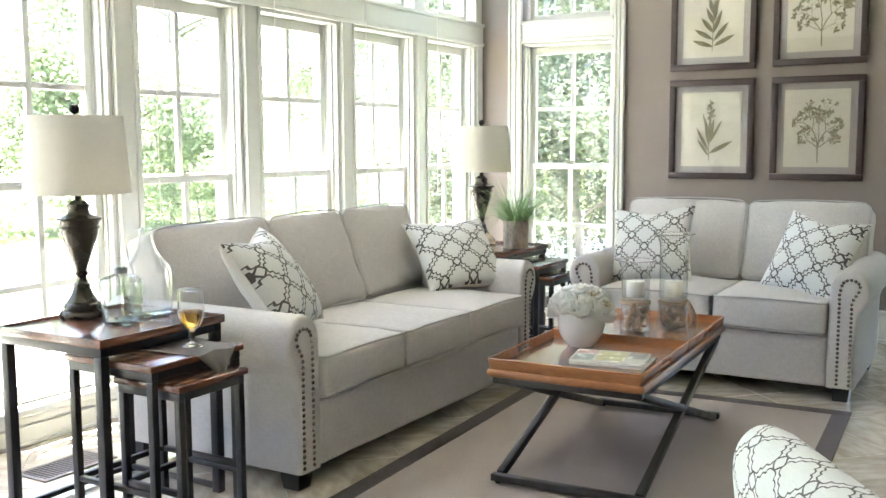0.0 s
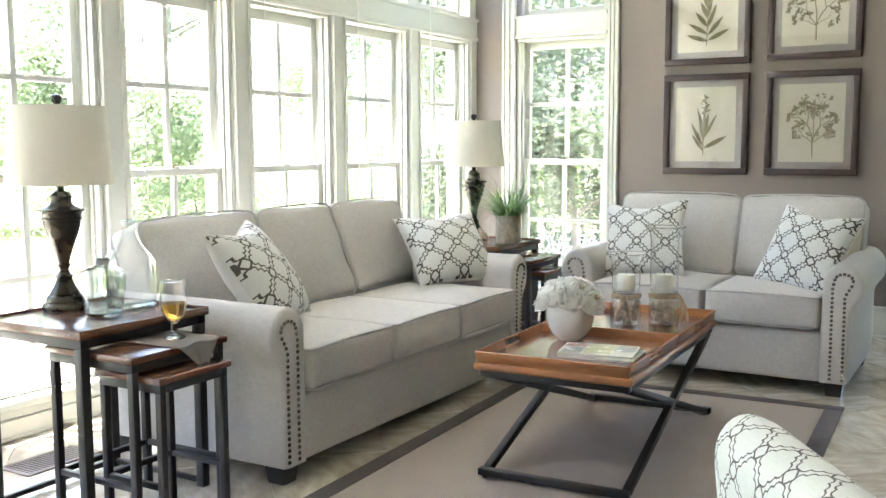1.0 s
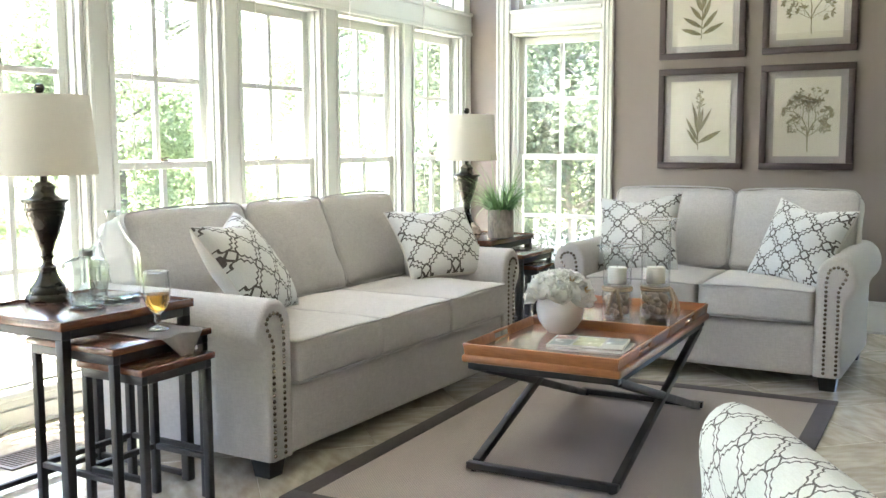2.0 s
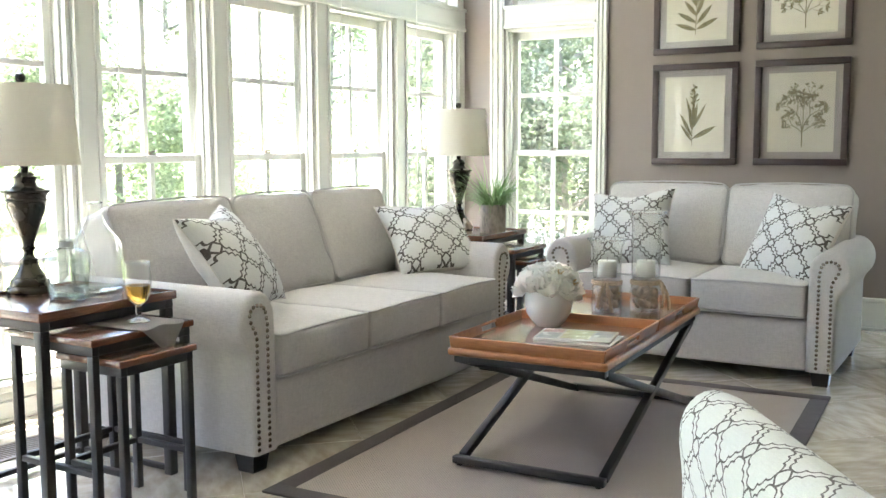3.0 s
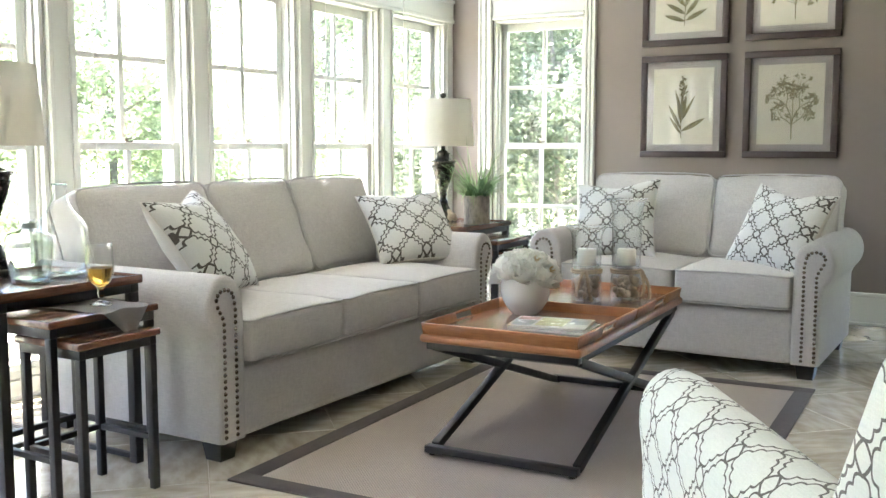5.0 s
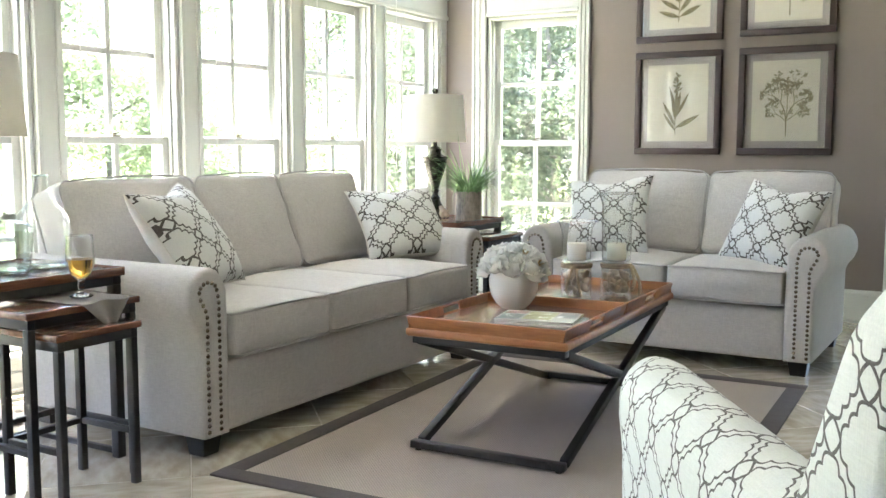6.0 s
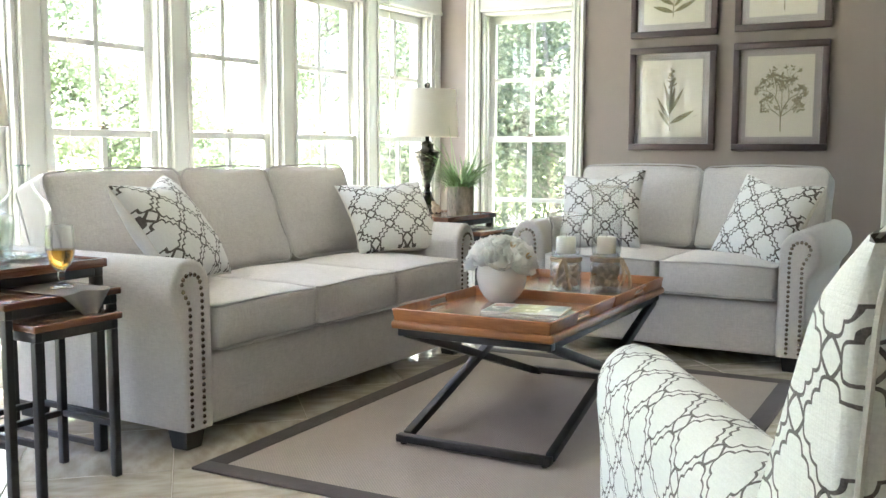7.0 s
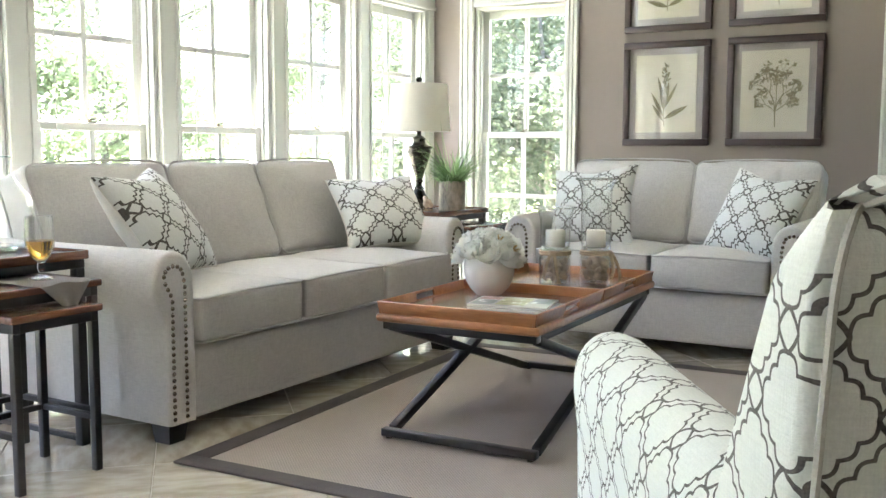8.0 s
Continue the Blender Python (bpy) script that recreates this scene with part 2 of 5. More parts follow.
M = dict(
    taupe=surface("taupe_wall_paint", (0.212, 0.18, 0.158), 0.7, var=0.05, scale=1.5, fine=260, bump=0.12),
    white=surface("white_trim_paint", (0.61, 0.62, 0.57), 0.38, var=0.03, scale=3, fine=90, bump=0.06),
    ceiling=surface("ceiling_paint", (0.8, 0.8, 0.78), 0.85, var=0.03, bump=0.1),
    linen=cloth("pale_grey_linen", (0.51, 0.491, 0.472), var=0.22),
    piping=cloth("grey_piping", (0.43, 0.42, 0.41)),
    nail=surface("antique_brass_nail", (0.34, 0.29, 0.24), 0.24, 0.9, var=0.3, scale=60, fine=400, spread=0.3),
    black_wood=surface("espresso_foot", (0.02, 0.016, 0.014), 0.4, var=0.3, scale=20),
    pillow=trellis("trellis_pillow_cloth", (0.63, 0.635, 0.615), (0.085, 0.075, 0.068), 0.182, 0.029, 0.085),
    pillow_back=cloth("pillow_back_cloth", (0.6, 0.575, 0.53)),
    chair=trellis("trellis_chair_cloth", (0.72, 0.725, 0.685), (0.11, 0.095, 0.09), 0.15, 0.02, 0.055),
    metal=surface("dark_iron", (0.03, 0.027, 0.028), 0.4, 0.25, var=0.3, scale=14, fine=220, bump=0.2),
    top=timber("dark_cherry_top", (0.075, 0.032, 0.019), (0.2, 0.088, 0.048), 0.22, (40.0, 3.0, 40.0)),
    tray=timber("warm_cherry_tray", (0.25, 0.097, 0.034), (0.44, 0.19, 0.072), 0.35, (4.0, 30.0, 30.0)),
    trayfloor=timber("tray_floor_veneer", (0.21, 0.095, 0.05), (0.31, 0.15, 0.085), 0.2, (30.0, 3.0, 30.0)),
    bronze=surface("lamp_bronze", (0.06, 0.056, 0.047), 0.27, 0.85, var=0.4, scale=12, fine=120),
    shade=shade_cloth("lamp_shade_linen", (0.72, 0.7, 0.63)),
    rug=sisal("sisal_weave", (0.26, 0.225, 0.2), (0.43, 0.38, 0.34), 0.028),
    rug_edge=cloth("rug_binding", (0.085, 0.072, 0.07), var=0.2),
    tile=travertine("travertine"),
    grout=surface("grout", (0.52, 0.47, 0.39), 0.8),
    pane=pane_glass("window_pane"),
    glass=thin_glass("clear_glass", (0.99, 0.993, 0.991), 1.0, 0.028),
    clear_bottle=thin_glass("clear_bottle_glass", (0.982, 0.99, 0.988), 0.7, 0.05),
    aqua=thin_glass("aqua_bottle_glass", (0.952, 0.985, 0.981), 0.9, 0.11),
    solid=clear_glass("solid_glass", (0.97, 0.98, 0.97)),
    solid_aqua=clear_glass("solid_aqua_glass", (0.8, 0.95, 0.96)),
    drink=clear_glass("amber_drink", (0.95, 0.55, 0.1)),
    frame=timber("picture_frame_wood", (0.022, 0.012, 0.011), (0.05, 0.026, 0.024), 0.45),
    mat=surface("grey_mat_board", (0.3, 0.275, 0.262), 0.8, var=0.04, scale=3),
    paper=surface("cream_handmade_paper", (0.52, 0.495, 0.41), 0.9, var=0.08, scale=14, fine=60, stretch=(1, 1, 5), bump=0.3),
    ink=surface("olive_pressed_leaf", (0.13, 0.11, 0.045), 0.8, var=0.35, scale=25),
    ink2=surface("sage_pressed_leaf", (0.2, 0.185, 0.115), 0.8, var=0.35, scale=25),
    ceramic=surface("white_ceramic", (0.8, 0.79, 0.76), 0.18, var=0.02, bump=0.02),
    petal=leafy("white_petals", (0.89, 0.885, 0.84), (0.95, 0.945, 0.92), 0.4, 0.6),
    stamen=leafy("cream_yellow_petals", (0.6, 0.42, 0.2), (0.75, 0.6, 0.35), 0.3, 0.6),
    wax=surface("ivory_wax", (0.93, 0.91, 0.83), 0.5, var=0.03, bump=0.05),
    wick=surface("wick", (0.25, 0.22, 0.18), 0.9),
    rope=surface("jute_rope", (0.45, 0.35, 0.24), 0.95, var=0.3, scale=60, fine=500, bump=0.6),
    stone=surface("river_pebble", (0.66, 0.56, 0.46), 0.42, var=0.28, scale=25, fine=120, spread=0.3),
    napkin=cloth("grey_napkin", (0.2, 0.185, 0.175)),
    bark=surface("birch_bark_pot", (0.3, 0.26, 0.215), 0.9, var=0.55, scale=22, fine=90, stretch=(1, 1, 0.35), bump=0.7, dist=0.006),
    grass=leafy("grass_blades", (0.08, 0.165, 0.055), (0.26, 0.42, 0.17), 0.4),
    leaf=leafy("tree_leaves", (0.27, 0.32, 0.215), (0.46, 0.53, 0.37), 0.65),
    leaf_dark=leafy("evergreen_leaves", (0.085, 0.11, 0.075), (0.21, 0.25, 0.17), 0.45, 0.25),
    trunk=surface("tree_bark", (0.2, 0.185, 0.165), 0.95, var=0.4, scale=9, bump=0.8, dist=0.02),
    terrace=surface("pale_stone_paving", (0.5, 0.475, 0.43), 0.85, var=0.12, scale=1.5, fine=40),
    lawn=surface("lawn", (0.16, 0.2, 0.07), 0.95, var=0.35, scale=0.8, fine=30, bump=0.6, dist=0.03),
    mag1=surface("magazine_cover", (0.55, 0.55, 0.5), 0.25, var=0.25, scale=7, fine=20, bump=0.02),
    mag2=surface("magazine_print", (0.36, 0.4, 0.38), 0.25, var=0.3, scale=20, bump=0.02),
    mag3=surface("magazine_print_red", (0.5, 0.36, 0.34), 0.25, var=0.3, scale=20, bump=0.02),
    mag4=surface("magazine_print_green", (0.5, 0.5, 0.32), 0.25, var=0.3, scale=20, bump=0.02),
    pages=surface("page_edges", (0.75, 0.74, 0.7), 0.8, var=0.05),
    vent=surface("bronze_register", (0.15, 0.12, 0.09), 0.4, 0.5, var=0.2),
    # near-black that paints the shade below the register slats
    vent_shade=surface("duct_shade_black", (0.012, 0.011, 0.01), 0.9),
    cork=surface("grey_stopper", (0.3, 0.31, 0.3), 0.7),
    knot=surface("bleached_wood", (0.6, 0.5, 0.38), 0.8, var=0.2, scale=40),
    cord=surface("white_cord", (0.8, 0.79, 0.75), 0.7, var=0.05),
    soil=surface("potting_soil", (0.04, 0.03, 0.02), 0.95),
)

# ---- mesh helpers ----


def box(bm, x0, x1, y0, y1, z0, z1, bevel=0.0, seg=2):
    r = bmesh.ops.create_cube(bm, size=1.0, matrix=Matrix.LocRotScale(((x0 + x1) / 2, (y0 + y1) / 2, (z0 + z1) / 2), None, (abs(x1 - x0), abs(y1 - y0), abs(z1 - z0))))
    if bevel:
        es = list({e for v in r["verts"] for e in v.link_edges})
        bmesh.ops.bevel(bm, geom=es, offset=bevel, segments=seg, profile=0.5, affect="EDGES")


def cube(x0, x1, y0, y1, z0, z1, bevel=0.0, seg=2):
    bm = bmesh.new()
    box(bm, x0, x1, y0, y1, z0, z1, bevel, seg)
    return bm


def lathe(profile, seg=32, close=False):
    bm = bmesh.new()
    rings = []
    for r, z in profile:
        if r < 1e-5:
            rings.append([bm.verts.new((0, 0, z))])
        else:
            rings.append([bm.verts.new((r * math.cos(2 * math.pi * i / seg), r * math.sin(2 * math.pi * i / seg), z)) for i in range(seg)])
    pairs = list(zip(rings, rings[1:]))
    if close:
        pairs.append((rings[-1], rings[0]))
    for p, q in pairs:
        for i in range(seg):
            j = (i + 1) % seg
            f = [p[i % len(p)], p[j % len(p)], q[j % len(q)], q[i % len(q)]]
            f = [v for k, v in enumerate(f) if v not in f[:k]]
            if len(f) > 2:
                bm.faces.new(f)
    bmesh.ops.recalc_face_normals(bm, faces=bm.faces)
    return bm


def tube(bm, pts, r, seg=8, closed=False, r1=None):
    pts = [Vector(p) for p in pts]
    n = len(pts)
    rings, up = [], None
    for i, p in enumerate(pts):
        a = pts[(i - 1) % n] if (closed or i) else p
        c = pts[(i + 1) % n] if (closed or i < n - 1) else p
        d = (c - a).normalized()
        if up is None:
            up = d.orthogonal().normalized()
        up = (up - d * up.dot(d)).normalized()
        s = d.cross(up)
        rad = r if r1 is None else r + (r1 - r) * i / max(1, n - 1)
        rings.append([bm.verts.new(p + (up * math.cos(2 * math.pi * k / seg) + s * math.sin(2 * math.pi * k / seg)) * rad) for k in range(seg)])
    for i in range(n if closed else n - 1):
        p, q = rings[i], rings[(i + 1) % n]
        for k in range(seg):
            bm.faces.new((p[k], p[(k + 1) % seg], q[(k + 1) % seg], q[k]))
    if not closed:
        bm.faces.new(rings[0][::-1])
        bm.faces.new(rings[-1])
    return bm


def finish(bm, m, name, smooth):
    bmesh.ops.recalc_face_normals(bm, faces=bm.faces)
    me = bpy.data.meshes.new(name)
    bm.to_mesh(me)
    bm.free()
    me.materials.append(m)
    if smooth:
        for p in me.polygons:
            p.use_smooth = True
        me.set_sharp_from_angle(angle=radians(180 if m.name == "white_petals" else 48))
    return me


def part(name, bm, m, parent, label="", smooth=True, at=None):
    ob = new(name, finish(bm, m, name, smooth))
    ob.parent = parent
    if at is not None:
        ob.matrix_basis = at
    if label:
        ob["label"] = label
    return ob


def shared(name, me, parent, at):
    ob = new(name, me)
    ob.parent = parent
    ob.matrix_basis = at
    return ob


def thing(name, label, category, at=Matrix(), group="", kind=""):
    ob = new(name)
    ob.matrix_basis = at
    return tagged(ob, label, category, group, kind)


def single(name, bm, m, label, category, at=Matrix(), group="", kind="", smooth=True):
    ob = new(name, finish(bm, m, name, smooth))
    ob.matrix_basis = at
    return tagged(ob, label, category, group, kind)


def plush(sx, sy, sz, r, crown=(0, 0, 0), cuts=15, seed=0.0, rough=0.004):
    """A stuffed block with soft edges and faces that swell by crown along x, y and z."""
    bm = bmesh.new()
    bmesh.ops.create_cube(bm, size=2.0)
    bmesh.ops.subdivide_edges(bm, edges=bm.edges[:], cuts=cuts, use_grid_fill=True)
    half = Vector((sx / 2, sy / 2, sz / 2))
    for v in bm.verts:
        c = Vector([math.copysign(abs(math.sin(k * math.pi / 2)), k) for k in v.co])
        q = Vector([a * b for a, b in zip(c, half)])
        rr = min(r, *half)
        inner = Vector([max(-h + rr, min(h - rr, k)) for k, h in zip(q, half)])
        d = q - inner
        if d.length > 1e-9:
            q = inner + d.normalized() * rr * min(1.0, d.length / rr if sum(abs(t) > 1e-9 for t in d) == 1 else 1.0)
        f = [1 - k * k for k in c]
        q.x += math.copysign(crown[0] * f[1] * f[2], c.x) * abs(c.x)
        q.y += math.copysign(crown[1] * f[0] * f[2], c.y) * abs(c.y)
        q.z += math.copysign(crown[2] * f[0] * f[1], c.z) * abs(c.z)
        q += noise.noise_vector(q * 7 + Vector((seed, seed * 2, 0))) * rough
        v.co = q
    return bm


def loop_xy(sx, sy, r, z, n=6):
    pts = []
    for cx, cy, a0 in ((1, 1, 0), (-1, 1, 90), (-1, -1, 180), (1, -1, 270)):
        for k in range(n + 1):
            a = radians(a0 + 90 * k / n)
            pts.append(Vector((cx * (sx / 2 - r) + r * math.cos(a), cy * (sy / 2 - r) + r * math.sin(a), z)))
    out = []
    for p, q in zip(pts, pts[1:] + pts[:1]):
        k = max(1, int((q - p).length / 0.05))
        out += [p.lerp(q, j / k) for j in range(k)]
    return out

for key, weight in (("trayfloor", 0.6), ("top", 0.4)):      # lacquered tops
    lac = M[key].node_tree.nodes["Principled BSDF"]
    lac.inputs["Coat Weight"].default_value = weight
    lac.inputs["Coat Roughness"].default_value = 0.14

# ---- the room ----
ROOM_X, ROOM_Y, ROOM_Z = 6.4, -9.9, 3.05
PITCH, OPEN_W, FIRST = 0.93, 0.78, -0.095   # window bank: pitch, opening width, first opening's edge
N_WIN = 10
SILL, HEAD, T0, T1 = 0.15, 2.14, 2.31, 2.86


def structure(name, bm, m, label, category, smooth=False):
    return single(name, bm, m, label, category, kind="structure", smooth=smooth)


# window wall (x = 0): knee wall, posts, header and top strip
bm = bmesh.new()
box(bm, -0.22, 0.0, ROOM_Y, 0.2, 0, SILL - 0.02)
box(bm, -0.22, 0.0, ROOM_Y, 0.2, T1, ROOM_Z)
box(bm, -0.22, 0.0, ROOM_Y, 0.2, HEAD, T0)
edges = [0.2]
for k in range(N_WIN):
    r = FIRST - PITCH * k
    edges += [r, r - OPEN_W]
edges.append(ROOM_Y)
for a, b in zip(edges[::2], edges[1::2]):
    box(bm, -0.22, 0.0, b, a, SILL - 0.02, HEAD)
    box(bm, -0.22, 0.0, b, a, T0, T1)
structure("wall_west", bm, M["white"], "white painted wall of windows with slim posts", "wall")

# back wall (y = 0) with the tall window and the door opening
BX0, BX1 = 0.37, 1.14
bm = bmesh.new()
box(bm, 0.0, BX0, 0.0, 0.2, 0, ROOM_Z)
box(bm, BX1, 3.38, 0.0, 0.2, 0, ROOM_Z)
box(bm, BX0, BX1, 0.0, 0.2, 0, SILL - 0.02)
box(bm, BX0, BX1, 0.0, 0.2, HEAD, T0)
box(bm, BX0, BX1, 0.0, 0.2, T1, ROOM_Z)
box(bm, 3.38, 5.2, 0.0, 0.2, 2.3, ROOM_Z)
box(bm, 5.2, ROOM_X, 0.0, 0.2, 0, ROOM_Z)
structure("wall_north", bm, M["taupe"], "taupe painted wall with a tall window", "wall")
bm = cube(ROOM_X, ROOM_X + 0.2, ROOM_Y, 0.2, 0, ROOM_Z)
structure("wall_east", bm, M["taupe"], "plain taupe painted wall", "wall")
bm = bmesh.new()
box(bm, -0.22, ROOM_X + 0.2, ROOM_Y - 0.2, ROOM_Y, 0, ROOM_Z)
structure("wall_south", bm, M["taupe"], "plain taupe painted wall", "wall")
bm = bmesh.new()          # hall behind the door opening
box(bm, 2.8, 3.5, 2.0, 2.2, 0, ROOM_Z)
box(bm, 4.9, 5.8, 2.0, 2.2, 0, ROOM_Z)
box(bm, 3.5, 4.9, 2.0, 2.2, 2.3, ROOM_Z)
box(bm, 2.6, 2.8, 0.2, 2.2, 0, ROOM_Z)
box(bm, 5.8, 6.0, 0.2, 2.2, 0, ROOM_Z)
box(bm, 2.6, 6.0, 0.2, 2.2, ROOM_Z, ROOM_Z + 0.15)
structure("wall_hall", bm, M["ceiling"], "plain white walls of the hall behind with a wide opening", "wall")
structure("floor_hall", cube(2.6, 6.0, 0.2, 2.2, -0.2, -0.006), M["tile"], "polished travertine floor of the hall", "floor")
structure("ceiling", cube(-0.22, ROOM_X + 0.2, ROOM_Y - 0.2, 0.2, ROOM_Z, ROOM_Z + 0.15), M["ceiling"], "flat white painted ceiling", "ceiling")
structure("floor", cube(-0.22, ROOM_X + 0.2, ROOM_Y - 0.2, 0.2, -0.2, -0.006), M["grout"], "grout bed under polished travertine tiles", "floor")

# trim along the window wall: post faces, casing beads, header boards, stool, baseboard
bm = bmesh.new()
for a, b in zip(edges[::2], edges[1::2]):
    lo, hi = b, min(a, -0.002)
    box(bm, 0.0, 0.014, lo + 0.004, hi - 0.004, SILL + 0.03, HEAD + 0.0, 0.004)
    if hi - lo > 0.12:
        for y in (lo + 0.016, hi - 0.016):
            box(bm, 0.012, 0.026, y - 0.012, y + 0.012, SILL + 0.03, HEAD, 0.005)
structure("trim", bm, M["white"], "white painted casings on the window posts", "trim")
bm = bmesh.new()
box(bm, 0.0, 0.018, ROOM_Y, -0.002, HEAD - 0.002, T0 + 0.004, 0.004)
box(bm, 0.016, 0.03, ROOM_Y, -0.002, HEAD - 0.004, HEAD + 0.024, 0.006)
box(bm, 0.016, 0.034, ROOM_Y, -0.002, T0 - 0.022, T0 + 0.006, 0.007)
structure("trim", bm, M["white"], "white painted moulded header board over the windows", "trim")
bm = bmesh.new()
box(bm, -0.1, 0.045, ROOM_Y, -0.002, SILL - 0.012, SILL + 0.022, 0.008)
box(bm, 0.0, 0.02, ROOM_Y, -0.002, SILL - 0.05, SILL - 0.014, 0.006)
structure("window_sill", bm, M["white"], "long white painted low window stool", "sill")
bm = bmesh.new()
box(bm, 0.0, 0.018, ROOM_Y, -0.002, 0, 0.09, 0.005)
box(bm, 0.017, 0.03, ROOM_Y, -0.002, 0, 0.018, 0.006)
structure("baseboard", bm, M["white"], "white painted baseboard under the windows", "baseboard")

# back wall trim
bm = bmesh.new()
for x0, x1 in ((0.252, BX0), (BX1, 1.232)):
    box(bm, x0, x1, -0.018, 0.0, 0.0, 2.98, 0.004)
    for k in (0.014, 0.5 * (x1 - x0), (x1 - x0) - 0.014):
        box(bm, x0 + k - 0.011, x0 + k + 0.011, -0.032, -0.016, 0.0, 2.98, 0.005)
box(bm, BX0 + 0.002, BX1 - 0.002, -0.016, 0.0, HEAD, T0, 0.004)
box(bm, BX0 + 0.002, BX1 - 0.002, -0.034, -0.012, HEAD, HEAD + 0.026, 0.006)
box(bm, BX0 + 0.002, BX1 - 0.002, -0.034, -0.012, T0 - 0.026, T0 + 0.004, 0.006)
box(bm, BX0 + 0.002, BX1 - 0.002, -0.045, 0.1, SILL - 0.02, SILL + 0.02, 0.006)
structure("trim", bm, M["white"], "white moulded casing round the tall window", "trim")
bm = bmesh.new()
box(bm, 3.268, 3.38, -0.02, 0.0, 0, 2.35, 0.004)
for x in (3.282, 3.324, 3.366):
    box(bm, x - 0.011, x + 0.011, -0.034, -0.018, 0, 2.35, 0.005)
box(bm, 3.268, 5.31, -0.02, 0.0, 2.352, 2.46, 0.004)
structure("trim", bm, M["white"], "white moulded door casing on the taupe wall", "trim")
bm = bmesh.new()
for x0, x1 in ((0.002, 0.25), (1.234, 3.266)):
    box(bm, x0, x1, -0.018, 0.0, 0, 0.19, 0.004)
    box(bm, x0, x1, -0.026, 0.0, 0.185, 0.216, 0.008)
    box(bm, x0, x1, -0.032, -0.016, 0, 0.02, 0.006)
structure("baseboard", bm, M["white"], "tall white moulded baseboard on the taupe wall", "baseboard")


def window(name, label, at):
    """Double-hung window with a transom; local x along the wall (0 to OPEN_W), y outwards, z up."""
    w = tagged(new(name), label, "window", "", "structure")
    w.matrix_basis = at
    W = OPEN_W - 0.01
    bm = bmesh.new()
    for x in (0.0, W - 0.022):      # jamb liners with stops
        box(bm, x, x + 0.022, 0.002, 0.2, SILL + 0.02, HEAD - 0.002, 0.002)
        sx = x + 0.022 if x == 0 else x - 0.014
        box(bm, sx, sx + 0.014, 0.035, 0.056, SILL + 0.02, HEAD - 0.02, 0.003)
        box(bm, sx, sx + 0.01, 0.094, 0.1, SILL + 0.02, HEAD - 0.02, 0.002)
    box(bm, 0.022, W - 0.022, 0.002, 0.2, HEAD - 0.022, HEAD - 0.002, 0.002)
    box(bm, 0.0, W, 0.1, 0.2, SILL - 0.02, SILL + 0.03, 0.003)
    part("window_frame", bm, M["white"], w)
    a0, a1 = 0.026, W - 0.026

    def sash(pname, y0, y1, z0, z1, st, bot, top, rows):
        bm = bmesh.new()
        box(bm, a0, a0 + st, y0, y1, z0, z1, 0.004)
        box(bm, a1 - st, a1, y0, y1, z0, z1, 0.004)
        box(bm, a0 + st, a1 - st, y0 + 0.001, y1 - 0.001, z0, z0 + bot, 0.004)
        box(bm, a0 + st, a1 - st, y0 + 0.001, y1 - 0.001, z1 - top, z1, 0.004)
        gx0, gx1, gz0, gz1 = a0 + st, a1 - st, z0 + bot, z1 - top
        mx = (gx0 + gx1) / 2
        box(bm, mx - 0.016, mx + 0.016, y0 + 0.004, y1 - 0.004, gz0, gz1, 0.005)
        zs = [gz0 + (gz1 - gz0) * k / rows for k in range(rows + 1)]
        for z in zs[1:-1]:
            box(bm, gx0, gx1, y0 + 0.006, y1 - 0.006, z - 0.016, z + 0.016, 0.005)
        s = part(pname, bm, M["white"], w)
        ym = (y0 + y1) / 2
        for x0, x1 in ((gx0, mx), (mx, gx1)):
            for b0, b1 in zip(zs, zs[1:]):
                p = part("pane", cube(x0 - 0.004, x1 + 0.004, ym - 0.002, ym + 0.002, b0 - 0.004, b1 + 0.004), M["pane"], s, smooth=False)
                p.visible_shadow = False

    sash("upper_sash", 0.1, 0.135, 1.15, HEAD - 0.024, 0.045, 0.045, 0.06, 2)
    sash("lower_sash", 0.058, 0.093, SILL + 0.024, 1.19, 0.05, 0.085, 0.042, 2)
    sash("transom_sash", 0.07, 0.11, T0 + 0.008, T1 - 0.008, 0.045, 0.045, 0.045, 1)
    bm = bmesh.new()
    mx = W / 2
    box(bm, mx - 0.03, mx + 0.03, 0.06, 0.09, 1.19, 1.196, 0.002)
    tube(bm, [(mx - 0.004, 0.075, 1.19), (mx - 0.004, 0.075, 1.208)], 0.009, 10)
    tube(bm, [(mx, 0.075, 1.204), (mx + 0.035, 0.07, 1.21)], 0.004, 8)
    part("sash_lock", bm, M["vent"], w, "small bronze sash lock")
    return w


for k in range(N_WIN):
    r = FIRST - PITCH * k - 0.005
    window("window_%d" % (k + 1), "white wooden double-hung window with four-pane sashes", pose(0, r - OPEN_W + 0.01, 0, 0, 0, 90))
window("window_%d" % (N_WIN + 1), "tall white double-hung window in the taupe wall", pose(BX0 + 0.005, 0, 0))

for k in range(5):    # lift cords hanging in front of the panes
    r = FIRST - PITCH * k
    y = r - 0.685
    bl = thing("window_blind", "raised white blind with a thin hanging cord at a window", "blind", group="raised blinds at the windows")
    part("headrail", cube(0.001, 0.05, r - OPEN_W + 0.01, r - 0.01, 2.9, 2.95, 0.005), M["white"], bl)
    bm = tube(bmesh.new(), [(0.042, y, 2.9), (0.04, y + 0.003, 2.2), (0.042, y - 0.002, 1.5), (0.04, y, 0.98)], 0.0028, 6)
    part("cord", bm, M["cord"], bl)

